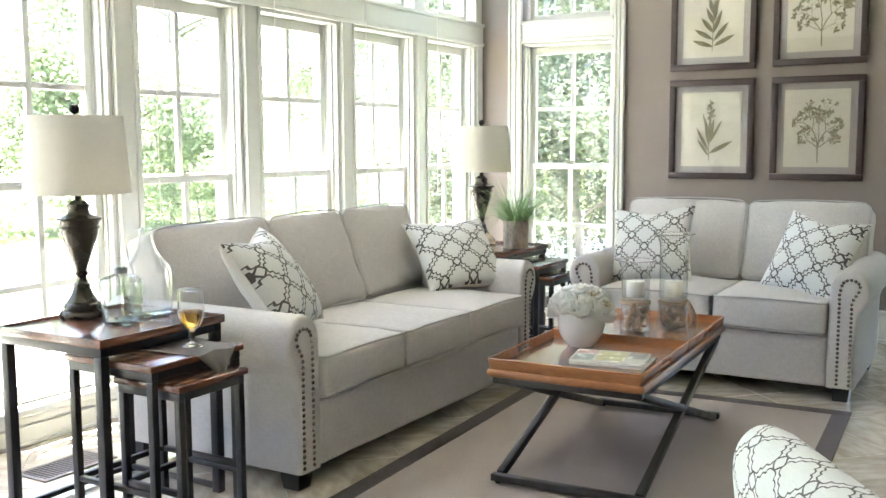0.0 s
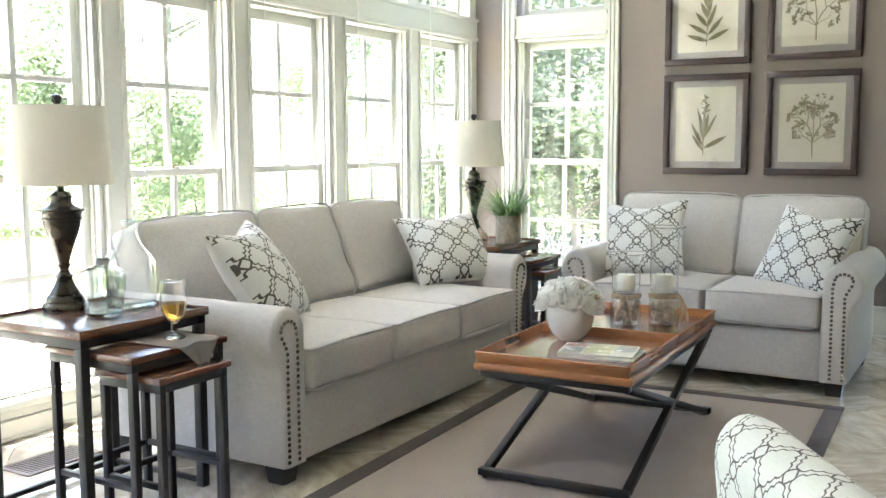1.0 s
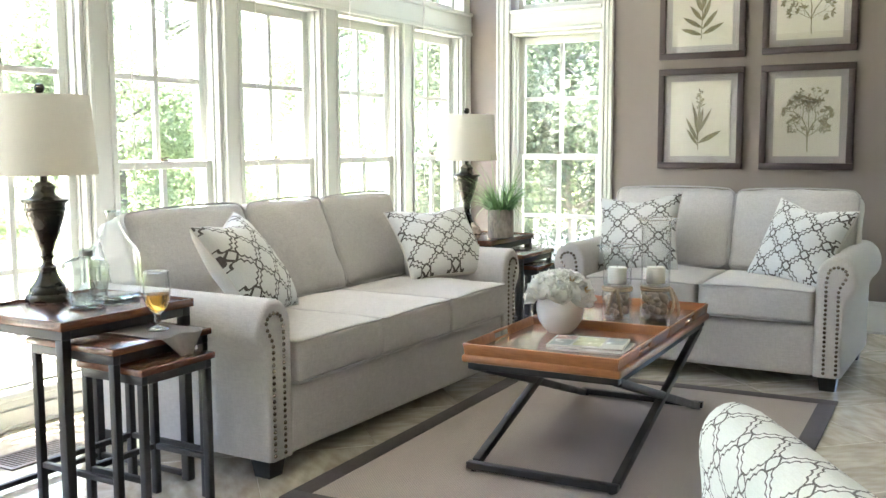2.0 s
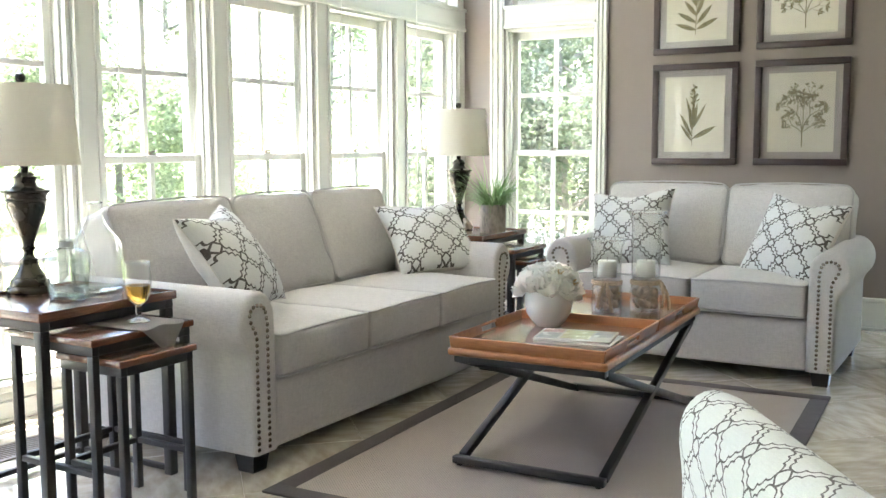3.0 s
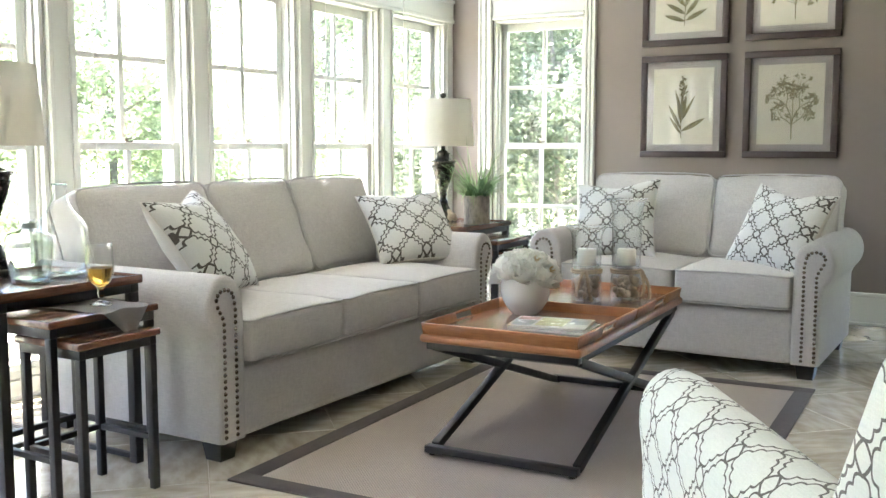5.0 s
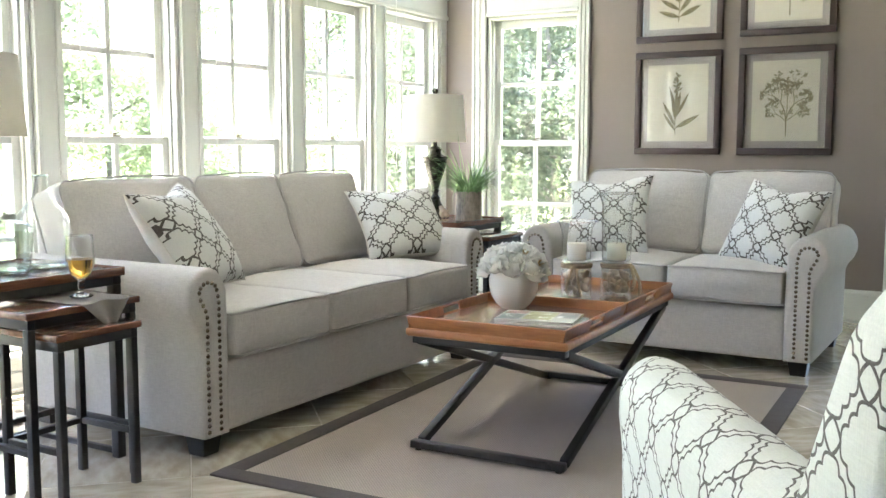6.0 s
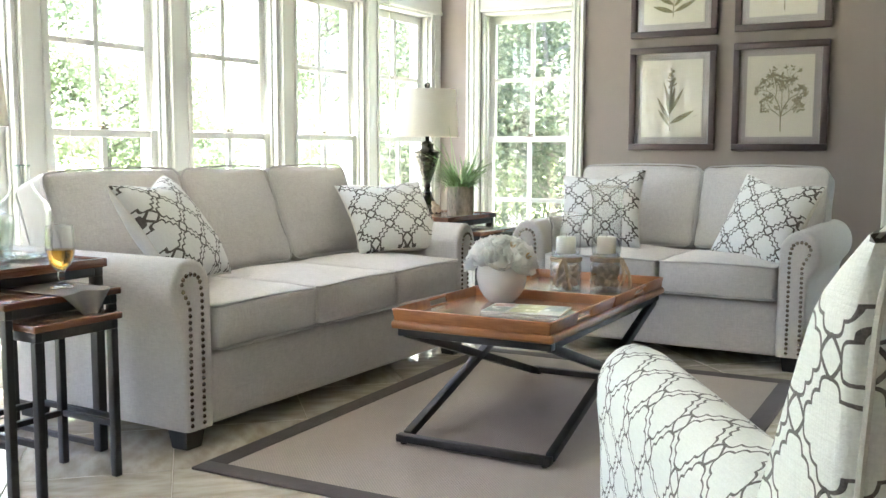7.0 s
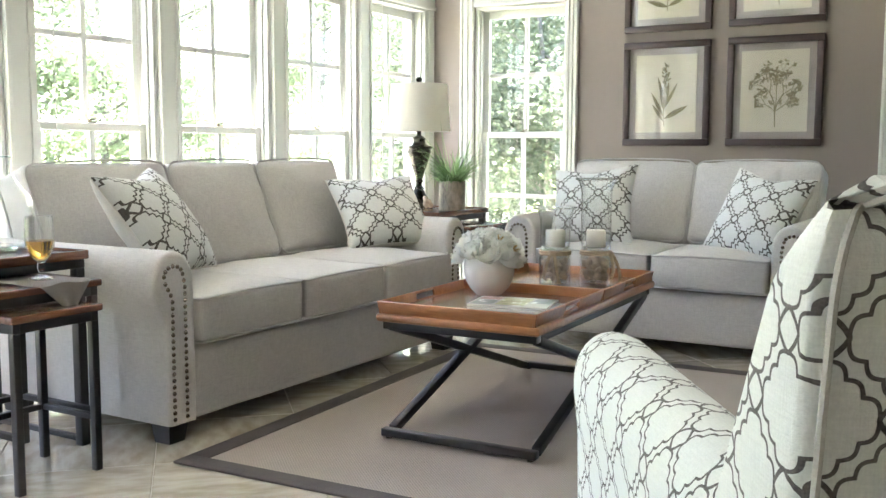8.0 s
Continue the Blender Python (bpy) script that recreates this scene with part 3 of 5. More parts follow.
# floor register
reg = thing("floor_register", "bronze metal floor register with slats in the tiles", "vent", pose(0.31, -4.68, 0))
bm = bmesh.new()
RW, RL = 0.2, 0.37
box(bm, 0, RW, 0, 0.022, 0, 0.006, 0.002)
box(bm, 0, RW, RL - 0.022, RL, 0, 0.006, 0.002)
box(bm, 0, 0.022, 0.022, RL - 0.022, 0, 0.006, 0.002)
box(bm, RW - 0.022, RW, 0.022, RL - 0.022, 0, 0.006, 0.002)
part("frame", bm, M["vent"], reg)
# flat black sheet in place of the shaded hollow under the slats
part("duct", cube(0.01, RW - 0.01, 0.01, RL - 0.01, -0.002, 0.0015), M["vent_shade"], reg)
slat = finish(cube(0.02, RW - 0.02, -0.0045, 0.0045, 0.001, 0.005, 0.001, 1), M["vent"], "slat", False)
for k in range(17):
    shared("slat", slat, reg, pose(0, 0.033 + k * 0.019, 0))

# ---- rug ----
rug = thing("area_rug", "taupe woven sisal rug with a dark grey fabric border", "rug", pose(2.394, -3.195, 0, 0, 0, 2.5))
RX, RY, RB = 0.826, 1.16, 0.085
part("field", cube(-RX + RB - 0.01, RX - RB + 0.01, -RY + RB - 0.01, RY - RB + 0.01, 0.0, 0.007), M["rug"], rug, "taupe basket-weave sisal")
bm = bmesh.new()
for x0, x1, y0, y1 in ((-RX, RX, -RY, -RY + RB), (-RX, RX, RY - RB, RY), (-RX, -RX + RB, -RY + RB, RY - RB), (RX - RB, RX, -RY + RB, RY - RB)):
    box(bm, x0, x1, y0, y1, 0.0, 0.0095, 0.003)
part("border", bm, M["rug_edge"], rug, "dark grey cotton binding")

# ---- sofas ----
NAIL = None


def sofa(name, label, seats, at, seed, wide=0.0, shift=0.0, lap=0.1):
    """Rolled-arm sofa: front plane y = 0, back towards +y, middle at x = 0."""
    global NAIL
    CW = 0.601
    half = CW * seats / 2
    low = half + wide                    # the seat at this end is a little wider
    DEEP = 1.02
    s = thing(name, label, "sofa", at)
    bm = plush(half + low + 0.01, 0.9, 0.268, 0.02, (0, 0.004, 0), 12, seed, 0.002)
    part("base", bm, M["linen"], s, at=pose((half - low) / 2, 0.462, 0.209))
    bm = plush(half + low + 0.1, 0.16, 0.78, 0.06, (0, 0.012, 0), 12, seed + 1, 0.002)
    part("back_frame", bm, M["linen"], s, at=pose((half - low) / 2, DEEP - 0.07, 0.47, -3, 0, 0))
    for k in range(seats):
        sw = CW + (wide if k == 0 else 0.0)
        x = -half + CW * (k + 0.5) - (wide / 2 if k == 0 else 0.0)
        bm = plush(sw - 0.012, 0.69, 0.168, 0.02, (0.003, 0.012, 0.036), 18, seed + k * 3.1, 0.006)
        c = part("seat_cushion", bm, M["linen"], s, at=pose(x, 0.325, 0.438))
        bm = tube(bmesh.new(), [p + Vector((0, 0, 0.008 * (1 - (p.x / 0.3) ** 2))) for p in loop_xy(sw - 0.016, 0.694, 0.03, 0.079)], 0.0052, 7, True)
        part("piping", bm, M["piping"], c)
        bm = tube(bmesh.new(), loop_xy(sw - 0.016, 0.694, 0.03, -0.079), 0.0052, 7, True)
        part("piping", bm, M["piping"], c)
        e0, e1 = (lap + shift if k == 0 else 0.0), (0.1 - shift if k == seats - 1 else 0.0)
        bw, bx = sw + e0 + e1 - 0.002, x + shift + (e1 - e0) / 2
        bm = plush(bw, 0.5, 0.19, 0.035, (0.004, 0.016, 0.046), 18, seed + 20 + k * 2.3, 0.011)
        c = part("back_cushion", bm, M["linen"], s, at=pose(bx, 0.808, 0.732, 69, 0, 0))
        for pz in (0.09, -0.09):
            ring = [p + Vector((0, 0.013 * (1 - (2 * p.x / bw) ** 2) * (1 if p.y > 0.2 else 0), 0)) + noise.noise_vector(p * 7) * 0.004 for p in loop_xy(bw - 0.008, 0.494, 0.05, pz)]
            part("piping", tube(bmesh.new(), ring, 0.0045, 7, True), M["piping"], c)
    # rolled arms
    prof = [(0.0, 0.078), (0.0, 0.3), (0.002, 0.52), (0.004, 0.575)]
    for k in range(1, 22):
        a = radians(180 - k * 11.0)
        prof.append((0.101 + 0.099 * math.cos(a), 0.583 + 0.119 * math.sin(a)))
    prof += [(0.15, 0.472), (0.139, 0.442), (0.137, 0.3), (0.137, 0.078)]
    for side, reach in ((-1, low), (1, half)):
        bm = bmesh.new()
        n, R = 8, 0.02
        flat = [Vector(p) for p in prof]
        inward = []
        for i, p in enumerate(flat):
            d = flat[min(i + 1, len(flat) - 1)] - flat[max(i - 1, 0)]
            inward.append(Vector((d.y, -d.x)).normalized())
        rings = [(y, R - c) for y, c in ((R - R * math.cos(radians(q)), R * math.sin(radians(q))) for q in (0, 22, 45, 67, 90))]
        rings += [(DEEP * j / n, 0.0) for j in range(1, n)] + [(DEEP - 0.01, 0.0), (DEEP, 0.01)]
        rows = []
        for y, inset in rings:
            rows.append([bm.verts.new((side * (reach + p.x + w.x * inset), y, p.y + w.y * inset)) for p, w in zip(flat, inward)])
        for p, q in zip(rows, rows[1:]):
            for i in range(len(prof) - 1):
                bm.faces.new((p[i], p[i + 1], q[i + 1], q[i]))
            bm.faces.new((p[-1], p[0], q[0], q[-1]))
        bm.faces.new(rows[0])
        bm.faces.new(rows[-1][::-1])
        a = part("arm", bm, M["linen"], s)
        if NAIL is None:
            NAIL = finish(lathe([(0.0085, 0.0), (0.0082, 0.0022), (0.0062, 0.0052), (0.0033, 0.0068), (0.0, 0.0073)], 12), M["nail"], "nail", True)
        spots = [(0.054, 0.1 + 0.0235 * i) for i in range(21)] + [(0.114, 0.1 + 0.0235 * i) for i in range(19)]
        spots += [(0.058, 0.594), (0.121, 0.547), (0.133, 0.568), (0.145, 0.589)]
        for i in range(7):                # the scroll over the top
            t = radians(4 + i * 28)
            spots.append((0.107 + 0.044 * math.cos(t), 0.613 + 0.036 * math.sin(t)))
        for px, pz in spots:
            shared("nail", NAIL, a, pose(side * (reach + px), 0.0005, pz, 90, 0, 0))
    for x in (-low - 0.07, half + 0.07):
        for y in (0.075, DEEP - 0.09):
            bm = lathe([(0.0, 0.0), (0.052, 0.0), (0.068, 0.08), (0.0, 0.08)], 4)
            part("foot", bm, M["black_wood"], s, "dark tapered wooden block foot", False, at=pose(x, y, 0, 0, 0, 45))
    return s


sofa("sofa", "pale grey linen three-seat sofa with rolled arms and nailhead trim", 3, pose(1.495, -3.24, 0, 0, 0, 90), 0.0, shift=0.045)
sofa("loveseat", "pale grey linen two-seat sofa with rolled arms and nailhead trim", 2, pose(2.411, -1.83, 0), 40.0, wide=0.05, shift=-0.006, lap=0.11)


def pillow(label, tl, tr, bl, seed, size=0.5):
    """Square scatter cushion from three of its corners: top left, top right, bottom left."""
    tl, tr, bl = Vector(tl), Vector(tr), Vector(bl)
    ex = (tr - tl).normalized()
    n = ex.cross((tl - bl).normalized()).normalized()
    ey = n.cross(ex)
    mid = (tr + bl) / 2
    m = Matrix.Translation(mid) @ Matrix((ex, ey, n)).transposed().to_4x4()
    root = thing("throw_pillow", label, "pillow", m, "patterned throw pillows on the sofas")
    N = 22
    for nm, sgn, mt in (("front", 1, M["pillow"]), ("back", -1, M["pillow_back"])):
        bm = bmesh.new()
        uvl = bm.loops.layers.uv.new("UVMap")
        grid, flat = [], {}
        for i in range(N + 1):
            row = []
            for j in range(N + 1):
                a, b = math.sin((2 * i / N - 1) * math.pi / 2), math.sin((2 * j / N - 1) * math.pi / 2)
                x = a * size / 2 * (1 - 0.115 * (1 - b * b))
                y = b * size / 2 * (1 - 0.115 * (1 - a * a))
                z = sgn * 0.112 * ((1 - a * a) * (1 - b * b)) ** 0.42
                w = noise.noise(Vector((x * 9 + seed, y * 9, seed))) * 0.012 * (1 - a ** 4) * (1 - b ** 4)
                y -= 0.03 * math.exp(-(a * 2.2) ** 2) * max(0, b) ** 2
                v = bm.verts.new((x, y, z + w))
                flat[v] = (a * size / 2 + seed * 0.037, b * size / 2 + seed * 0.021)
                row.append(v)
            grid.append(row)
        for i in range(N):
            for j in range(N):
                f = bm.faces.new((grid[i][j], grid[i + 1][j], grid[i + 1][j + 1], grid[i][j + 1]))
                for lp in f.loops:
                    lp[uvl].uv = flat[lp.vert]
        part(nm, bm, mt, root)
    rim = []
    for k in range(4 * N):
        sd, t = divmod(k, N)
        c = math.sin((2 * t / N - 1) * math.pi / 2)
        a, b = ((c, -1), (1, c), (-c, 1), (-1, -c))[sd]
        x = a * size / 2 * (1 - 0.115 * (1 - b * b))
        y = b * size / 2 * (1 - 0.115 * (1 - a * a)) - 0.03 * math.exp(-(a * 2.2) ** 2) * max(0, b) ** 2
        rim.append((x, y, 0))
    part("piping", tube(bmesh.new(), rim, 0.0035, 6, True), M["pillow_back"], root)
    return root


pillow("white cushion with grey trellis pattern against the sofa arm", (1.044, -4.17, 0.955), (0.9, -3.82, 0.975), (1.31, -4.08, 0.545), 1.0)
pillow("white cushion with grey trellis pattern leaning in a sofa corner", (0.823, -2.42, 0.905), (1.09, -2.03, 0.922), (1.10, -2.69, 0.53), 2.0)
pillow("white cushion with grey trellis pattern upright on the loveseat", (1.676, -1.385, 0.915), (2.13, -1.35, 0.955), (1.77, -1.6, 0.53), 3.0)
pillow("white cushion with grey trellis pattern tilted on the loveseat", (2.72, -1.29, 0.95), (3.15, -1.50, 0.90), (2.6, -1.48, 0.54), 4.0)


def nest(prefix, label, x, y, lamp=None):
    """Three nesting tables, drawn out towards +x."""
    sizes = (("large", 0.045, 0.0, 0.555, 0.6, 0.695, 0.012, 0.036), ("middle", 0.35, -0.027, 0.435, 0.45, 0.625, 0.165, 0.027), ("small", 0.547, -0.037, 0.315, 0.34, 0.557, 0.17, 0.026))
    for word, dx, dy, w, d, h, rz, L in sizes:
        t = thing("nesting_table", "%s cherry nesting table with black legs%s" % (word, label), "table", pose(x + dx, y + dy, 0), prefix)
        part("tabletop", plush_top(w, d, h, 0.008 if word == "large" else 0.0), M["top"], t)
        bm = bmesh.new()
        x0, x1, y0, y1 = 0.012, w - 0.012, -d / 2 + 0.012, d / 2 - 0.012
        for a0, a1, b0, b1 in ((x0, x1, y0, y0 + L), (x0, x1, y1 - L, y1), (x0, x0 + L, y0 + L, y1 - L), (x1 - L, x1, y0 + L, y1 - L)):
            box(bm, a0, a1, b0, b1, h - 0.055, h - 0.024, 0.002)
        part("apron", bm, M["metal"], t, "black metal apron")
        for a in (x0, x1 - L):
            for b in (y0, y1 - L):
                part("leg", cube(a, a + L, b, b + L, 0.0, h - 0.055, 0.003), M["metal"], t)
        S = 0.02
        e = (L - S) / 2
        for b in (y0 + e, y1 - L + e):
            part("stretcher", cube(x0 + L, x1 - L, b, b + S, rz, rz + S, 0.002), M["metal"], t)
        part("stretcher", cube(x0 + e, x0 + e + S, y0 + L, y1 - L, rz, rz + S, 0.002), M["metal"], t)


def plush_top(w, d, h, lip):
    bm = bmesh.new()
    box(bm, 0, w, -d / 2, d / 2, h - 0.024, h, 0.006, 3)
    if lip:                     # a low raised rim round the top
        for x0, x1, y0, y1 in ((0.001, w - 0.001, -d / 2 + 0.001, -d / 2 + 0.013), (0.001, w - 0.001, d / 2 - 0.013, d / 2 - 0.001), (0.001, 0.013, -d / 2 + 0.013, d / 2 - 0.013), (w - 0.013, w - 0.001, -d / 2 + 0.013, d / 2 - 0.013)):
            box(bm, x0, x1, y0, y1, h - 0.012, h + lip, 0.003)
    return bm


nest("nesting tables at the near sofa end", " beside the sofa arm", 0.615, -4.672)
nest("nesting tables in the corner", " between the two sofas", 0.615, -1.65)


def lamp(label, x, y, z):
    t = thing("table_lamp", label, "lamp", pose(x, y, z), "matching table lamps")
    body = [(0, 0), (0.083, 0.0), (0.086, 0.006), (0.085, 0.018), (0.079, 0.026), (0.069, 0.028), (0.071, 0.034), (0.069, 0.046), (0.062, 0.054), (0.057, 0.056), (0.057, 0.061)]
    body += [(0.05, 0.07), (0.041, 0.085), (0.034, 0.102), (0.03, 0.118), (0.032, 0.121), (0.032, 0.126), (0.024, 0.13), (0.019, 0.14), (0.018, 0.152), (0.022, 0.16)]
    body += [(0.026, 0.164), (0.026, 0.17), (0.021, 0.174), (0.022, 0.182), (0.032, 0.215), (0.047, 0.258), (0.061, 0.297), (0.069, 0.325), (0.071, 0.338), (0.075, 0.341), (0.075, 0.347)]
    body += [(0.071, 0.35), (0.074, 0.362), (0.081, 0.37), (0.086, 0.374), (0.086, 0.38), (0.07, 0.383), (0.052, 0.389), (0.041, 0.398), (0.037, 0.41), (0.039, 0.42), (0.042, 0.426)]
    body += [(0.042, 0.43), (0.033, 0.434), (0.029, 0.442), (0.02, 0.447), (0.0135, 0.45), (0.0135, 0.5), (0, 0.5)]
    part("body", lathe(body, 40), M["bronze"], t, "dark bronze turned urn body")
    part("shade", lathe([(0.197, 0.473), (0.175, 0.765), (0.1725, 0.765), (0.1945, 0.473)], 48, True), M["shade"], t, "cream fabric drum shade")
    bm = lathe([(0.004, 0.5), (0.004, 0.77), (0.012, 0.775), (0.018, 0.785), (0.019, 0.795), (0.014, 0.806), (0, 0.81)], 16)
    part("finial", bm, M["bronze"], t)
    bm = bmesh.new()
    for k in range(3):
        a = radians(120 * k)
        tube(bm, [(0.004 * math.cos(a), 0.004 * math.sin(a), 0.762), (0.174 * math.cos(a), 0.174 * math.sin(a), 0.757)], 0.0022, 6)
    part("spider", bm, M["bronze"], t)
    return t


lamp("bronze urn table lamp with a cream shade on a nesting table", 0.738, -4.645, 0.696)
lamp("bronze urn table lamp with a cream shade in the corner", 0.80, -1.50, 0.696)

# ---- coffee table ----
CT = pose(2.352, -3.135, 0, 0, 0, 2.2)
ct = thing("coffee_table", "cherry coffee table with crossed black metal legs on a rug", "table", CT @ pose(0, 0, 0.0095))
CX, CY = 0.318, 0.68
bm = bmesh.new()
box(bm, -CX, CX, -CY, CY, 0.4325, 0.4642, 0.012, 4)
part("tabletop", bm, M["tray"], ct, "rounded cherry tabletop rim")
bm = bmesh.new()
for x0, x1, y0, y1 in ((-0.3, 0.3, -0.655, -0.61), (-0.3, 0.3, 0.61, 0.655), (-0.3, -0.26, -0.61, 0.61), (0.26, 0.3, -0.61, 0.61)):
    box(bm, x0, x1, y0, y1, 0.404, 0.4325, 0.003)
part("frame", bm, M["metal"], ct)
for x in (-0.285, 0.285):
    for sg in (-1, 1):
        d = Vector((0, 1.22 * -sg, 0.385))
        m = Matrix.Translation((x - sg * 0.0005, 0, 0.215)) @ pose(0, 0, 0, math.degrees(math.atan2(0.385, -sg * 1.22)), 0, 0)
        part("leg", cube(-0.016, 0.016, -d.length / 2, d.length / 2, -0.016, 0.016, 0.003), M["metal"], ct, at=m)
for y in (-0.645, 0.645):
    part("base_bar", cube(-0.305, 0.305, y - 0.018, y + 0.018, 0.008, 0.036, 0.003), M["metal"], ct)
    for x in (-0.28, 0.28):
        part("glide", lathe([(0, 0), (0.012, 0), (0.012, 0.009), (0, 0.009)], 12), M["black_wood"], ct, at=pose(x, y, 0))


def tray(label, cy):
    t = thing("serving_tray", label, "tray", CT @ pose(0, cy, 0.474), "serving trays on the coffee table")
    hx, hy, H, T = 0.294, 0.324, 0.046, 0.009
    part("tray_floor", cube(-hx + 0.002, hx - 0.002, -hy + 0.002, hy - 0.002, 0, 0.009), M["trayfloor"], t, "brown veneered tray floor")
    tilt = 14
    for sx in (-1, 1):     # long walls with a hand slot
        bm = bmesh.new()
        L = hy + 0.012
        box(bm, 0, T, -L, -0.07, 0, H, 0.002)
        box(bm, 0, T, 0.07, L, 0, H, 0.002)
        box(bm, 0, T, -0.07, 0.07, 0, 0.015, 0.002)
        box(bm, 0, T, -0.07, 0.07, 0.035, H, 0.002)
        bmesh.ops.transform(bm, matrix=Matrix.Diagonal((sx, 1, 1, 1)), verts=bm.verts)
        part("side_panel", bm, M["tray"], t, at=Matrix.Translation((sx * (hx - 0.002), 0, 0)) @ pose(0, 0, 0, 0, sx * tilt, 0))
    for sy in (-1, 1):
        bm = bmesh.new()
        L = hx + 0.012
        box(bm, -L, L, 0, sy * T, 0, H, 0.002)
        part("side_panel", bm, M["tray"], t, at=Matrix.Translation((0, sy * (hy - 0.002), 0)) @ pose(0, 0, 0, -sy * tilt, 0, 0))
    return t


tray("cherry wood tray with hand slots holding flowers and magazines", -0.341)
tray("cherry wood tray with hand slots holding candle holders", 0.341)

# ---- armchair ----
CH = pose(3.292, -4.93, 0, 0, 0, 33.0)    # local: x to the chair's right, y forward, origin at the front of its left arm


def uv_sheet(rows, close_ends=True):
    """Skin through rows of points, with a UV map in metres."""
    bm = bmesh.new()
    uvl = bm.loops.layers.uv.new("UVMap")
    vs = [[bm.verts.new(p) for p in r] for r in rows]
    us, u = [0.0], 0.0
    for r, q in zip(rows, rows[1:]):
        u += (Vector(q[len(q) // 2]) - Vector(r[len(r) // 2])).length
        us.append(u)
    vv = []
    for r in rows:
        acc, line = 0.0, [0.0]
        for a, b in zip(r, r[1:]):
            acc += (Vector(b) - Vector(a)).length
            line.append(acc)
        vv.append(line)
    for i in range(len(rows) - 1):
        for j in range(len(rows[0]) - 1):
            f = bm.faces.new((vs[i][j], vs[i][j + 1], vs[i + 1][j + 1], vs[i + 1][j]))
            for lp, (a, b) in zip(f.loops, ((i, j), (i, j + 1), (i + 1, j + 1), (i + 1, j))):
                lp[uvl].uv = (us[a], vv[a][b])
    if close_ends:
        for r in (vs[0], vs[-1]):
            f = bm.faces.new(r)
            for lp in f.loops:
                lp[uvl].uv = (lp.vert.co.x, lp.vert.co.z)
    return bm


chair = thing("armchair", "upholstered armchair in white cloth with grey trellis pattern", "chair", CH)
CWID = 0.8
for side in (0, 1):
    rows = []
    for j in range(17):
        t = j / 16
        y = 0.045 - 0.95 * t
        k = 1 - max(0, 1 - t / 0.08) ** 2 * 0.12       # rounded front end
        line = []
        prof = [(0.02, 0.09), (0.015, 0.3), (0.01, 0.5), (0.0, 0.58)]
        prof += [(0.085 - 0.085 * math.cos(radians(a)), 0.61 + 0.092 * math.sin(radians(a))) for a in range(0, 181, 15)]
        prof += [(0.165, 0.5), (0.16, 0.3), (0.16, 0.09)]
        for px, pz in prof:
            qx = 0.085 + (px - 0.085) * k
            qz = pz * (0.93 + 0.07 * k) if pz > 0.2 else pz
            line.append((CWID - qx if side else qx, y, qz))
        rows.append(line)
    part("arm", uv_sheet(rows), M["chair"], chair)
rows = []
for j in range(41):          # the reclined back, from the seat up over the top
    t = j / 40
    z = 0.12 + 0.908 * t
    front = -0.5 - 0.5 * t - 0.02 * t * t
    rear = -0.99 - 0.09 * t
    sq = max(0.0, (t - 0.88) / 0.12)
    cut = 0.06 * (1 - math.sqrt(max(0.0, 1 - sq * sq)))
    front, rear = front - cut, rear + cut
    lean, thick = front, front - rear
    w = CWID / 2 - 0.008 - cut
    line = []
    for i in range(33):
        a = radians(i * 360 / 32 - 90)
        ca, sa = math.cos(a), math.sin(a)
        ex = math.copysign(abs(ca) ** 0.16, ca)
        ey = math.copysign(abs(sa) ** 0.16, sa)
        line.append((CWID / 2 + w * ex, lean - thick / 2 + thick / 2 * ey, z + (0.012 * (1 - ey * ey) if t > 0.95 else 0)))
    rows.append(line)
bm = uv_sheet(rows)
uvl = bm.loops.layers.uv["UVMap"]
bm.faces.ensure_lookup_table()
for i, f in enumerate(bm.faces[:40 * 32]):           # panels of cloth cut along the piping
    ax = 1 if (i % 32) // 4 in (1, 2, 5, 6) else 0
    for lp in f.loops:
        lp[uvl].uv = (lp.vert.co[ax] + 0.05, lp.vert.co.z)
for f in bm.faces[40 * 32:]:
    for lp in f.loops:
        lp[uvl].uv = (lp.vert.co.x + 0.05, lp.vert.co.y)
back = part("backrest", bm, M["chair"], chair)
for idx in (4, 12, 20, 28):
    part("piping", tube(bmesh.new(), [Vector(r[idx]) for r in rows[4:]], 0.0045, 7), M["pillow_back"], back)
bm = plush(CWID - 0.33, 0.62, 0.17, 0.05, (0, 0.02, 0.03), 12, 70.0)
uvl = bm.loops.layers.uv.new("UVMap")
for f in bm.faces:
    for lp in f.loops:
        lp[uvl].uv = (lp.vert.co.x, lp.vert.co.y + lp.vert.co.z)
part("seat_cushion", bm, M["chair"], chair, at=pose(CWID / 2, -0.36, 0.4))
bm = cube(0.155, CWID - 0.155, -0.72, -0.03, 0.1, 0.33, 0.02)
uvl = bm.loops.layers.uv.new("UVMap")
for f in bm.faces:
    for lp in f.loops:
        lp[uvl].uv = (lp.vert.co.x + lp.vert.co.y, lp.vert.co.z)
part("seat_base", bm, M["chair"], chair)
for x in (0.08, CWID - 0.08):
    for y in (-0.08, -0.78):
        part("leg", lathe([(0, 0), (0.018, 0), (0.03, 0.12), (0, 0.12)], 14), M["black_wood"], chair, "dark tapered leg", at=pose(x, y, 0))

# ---- framed pictures ----


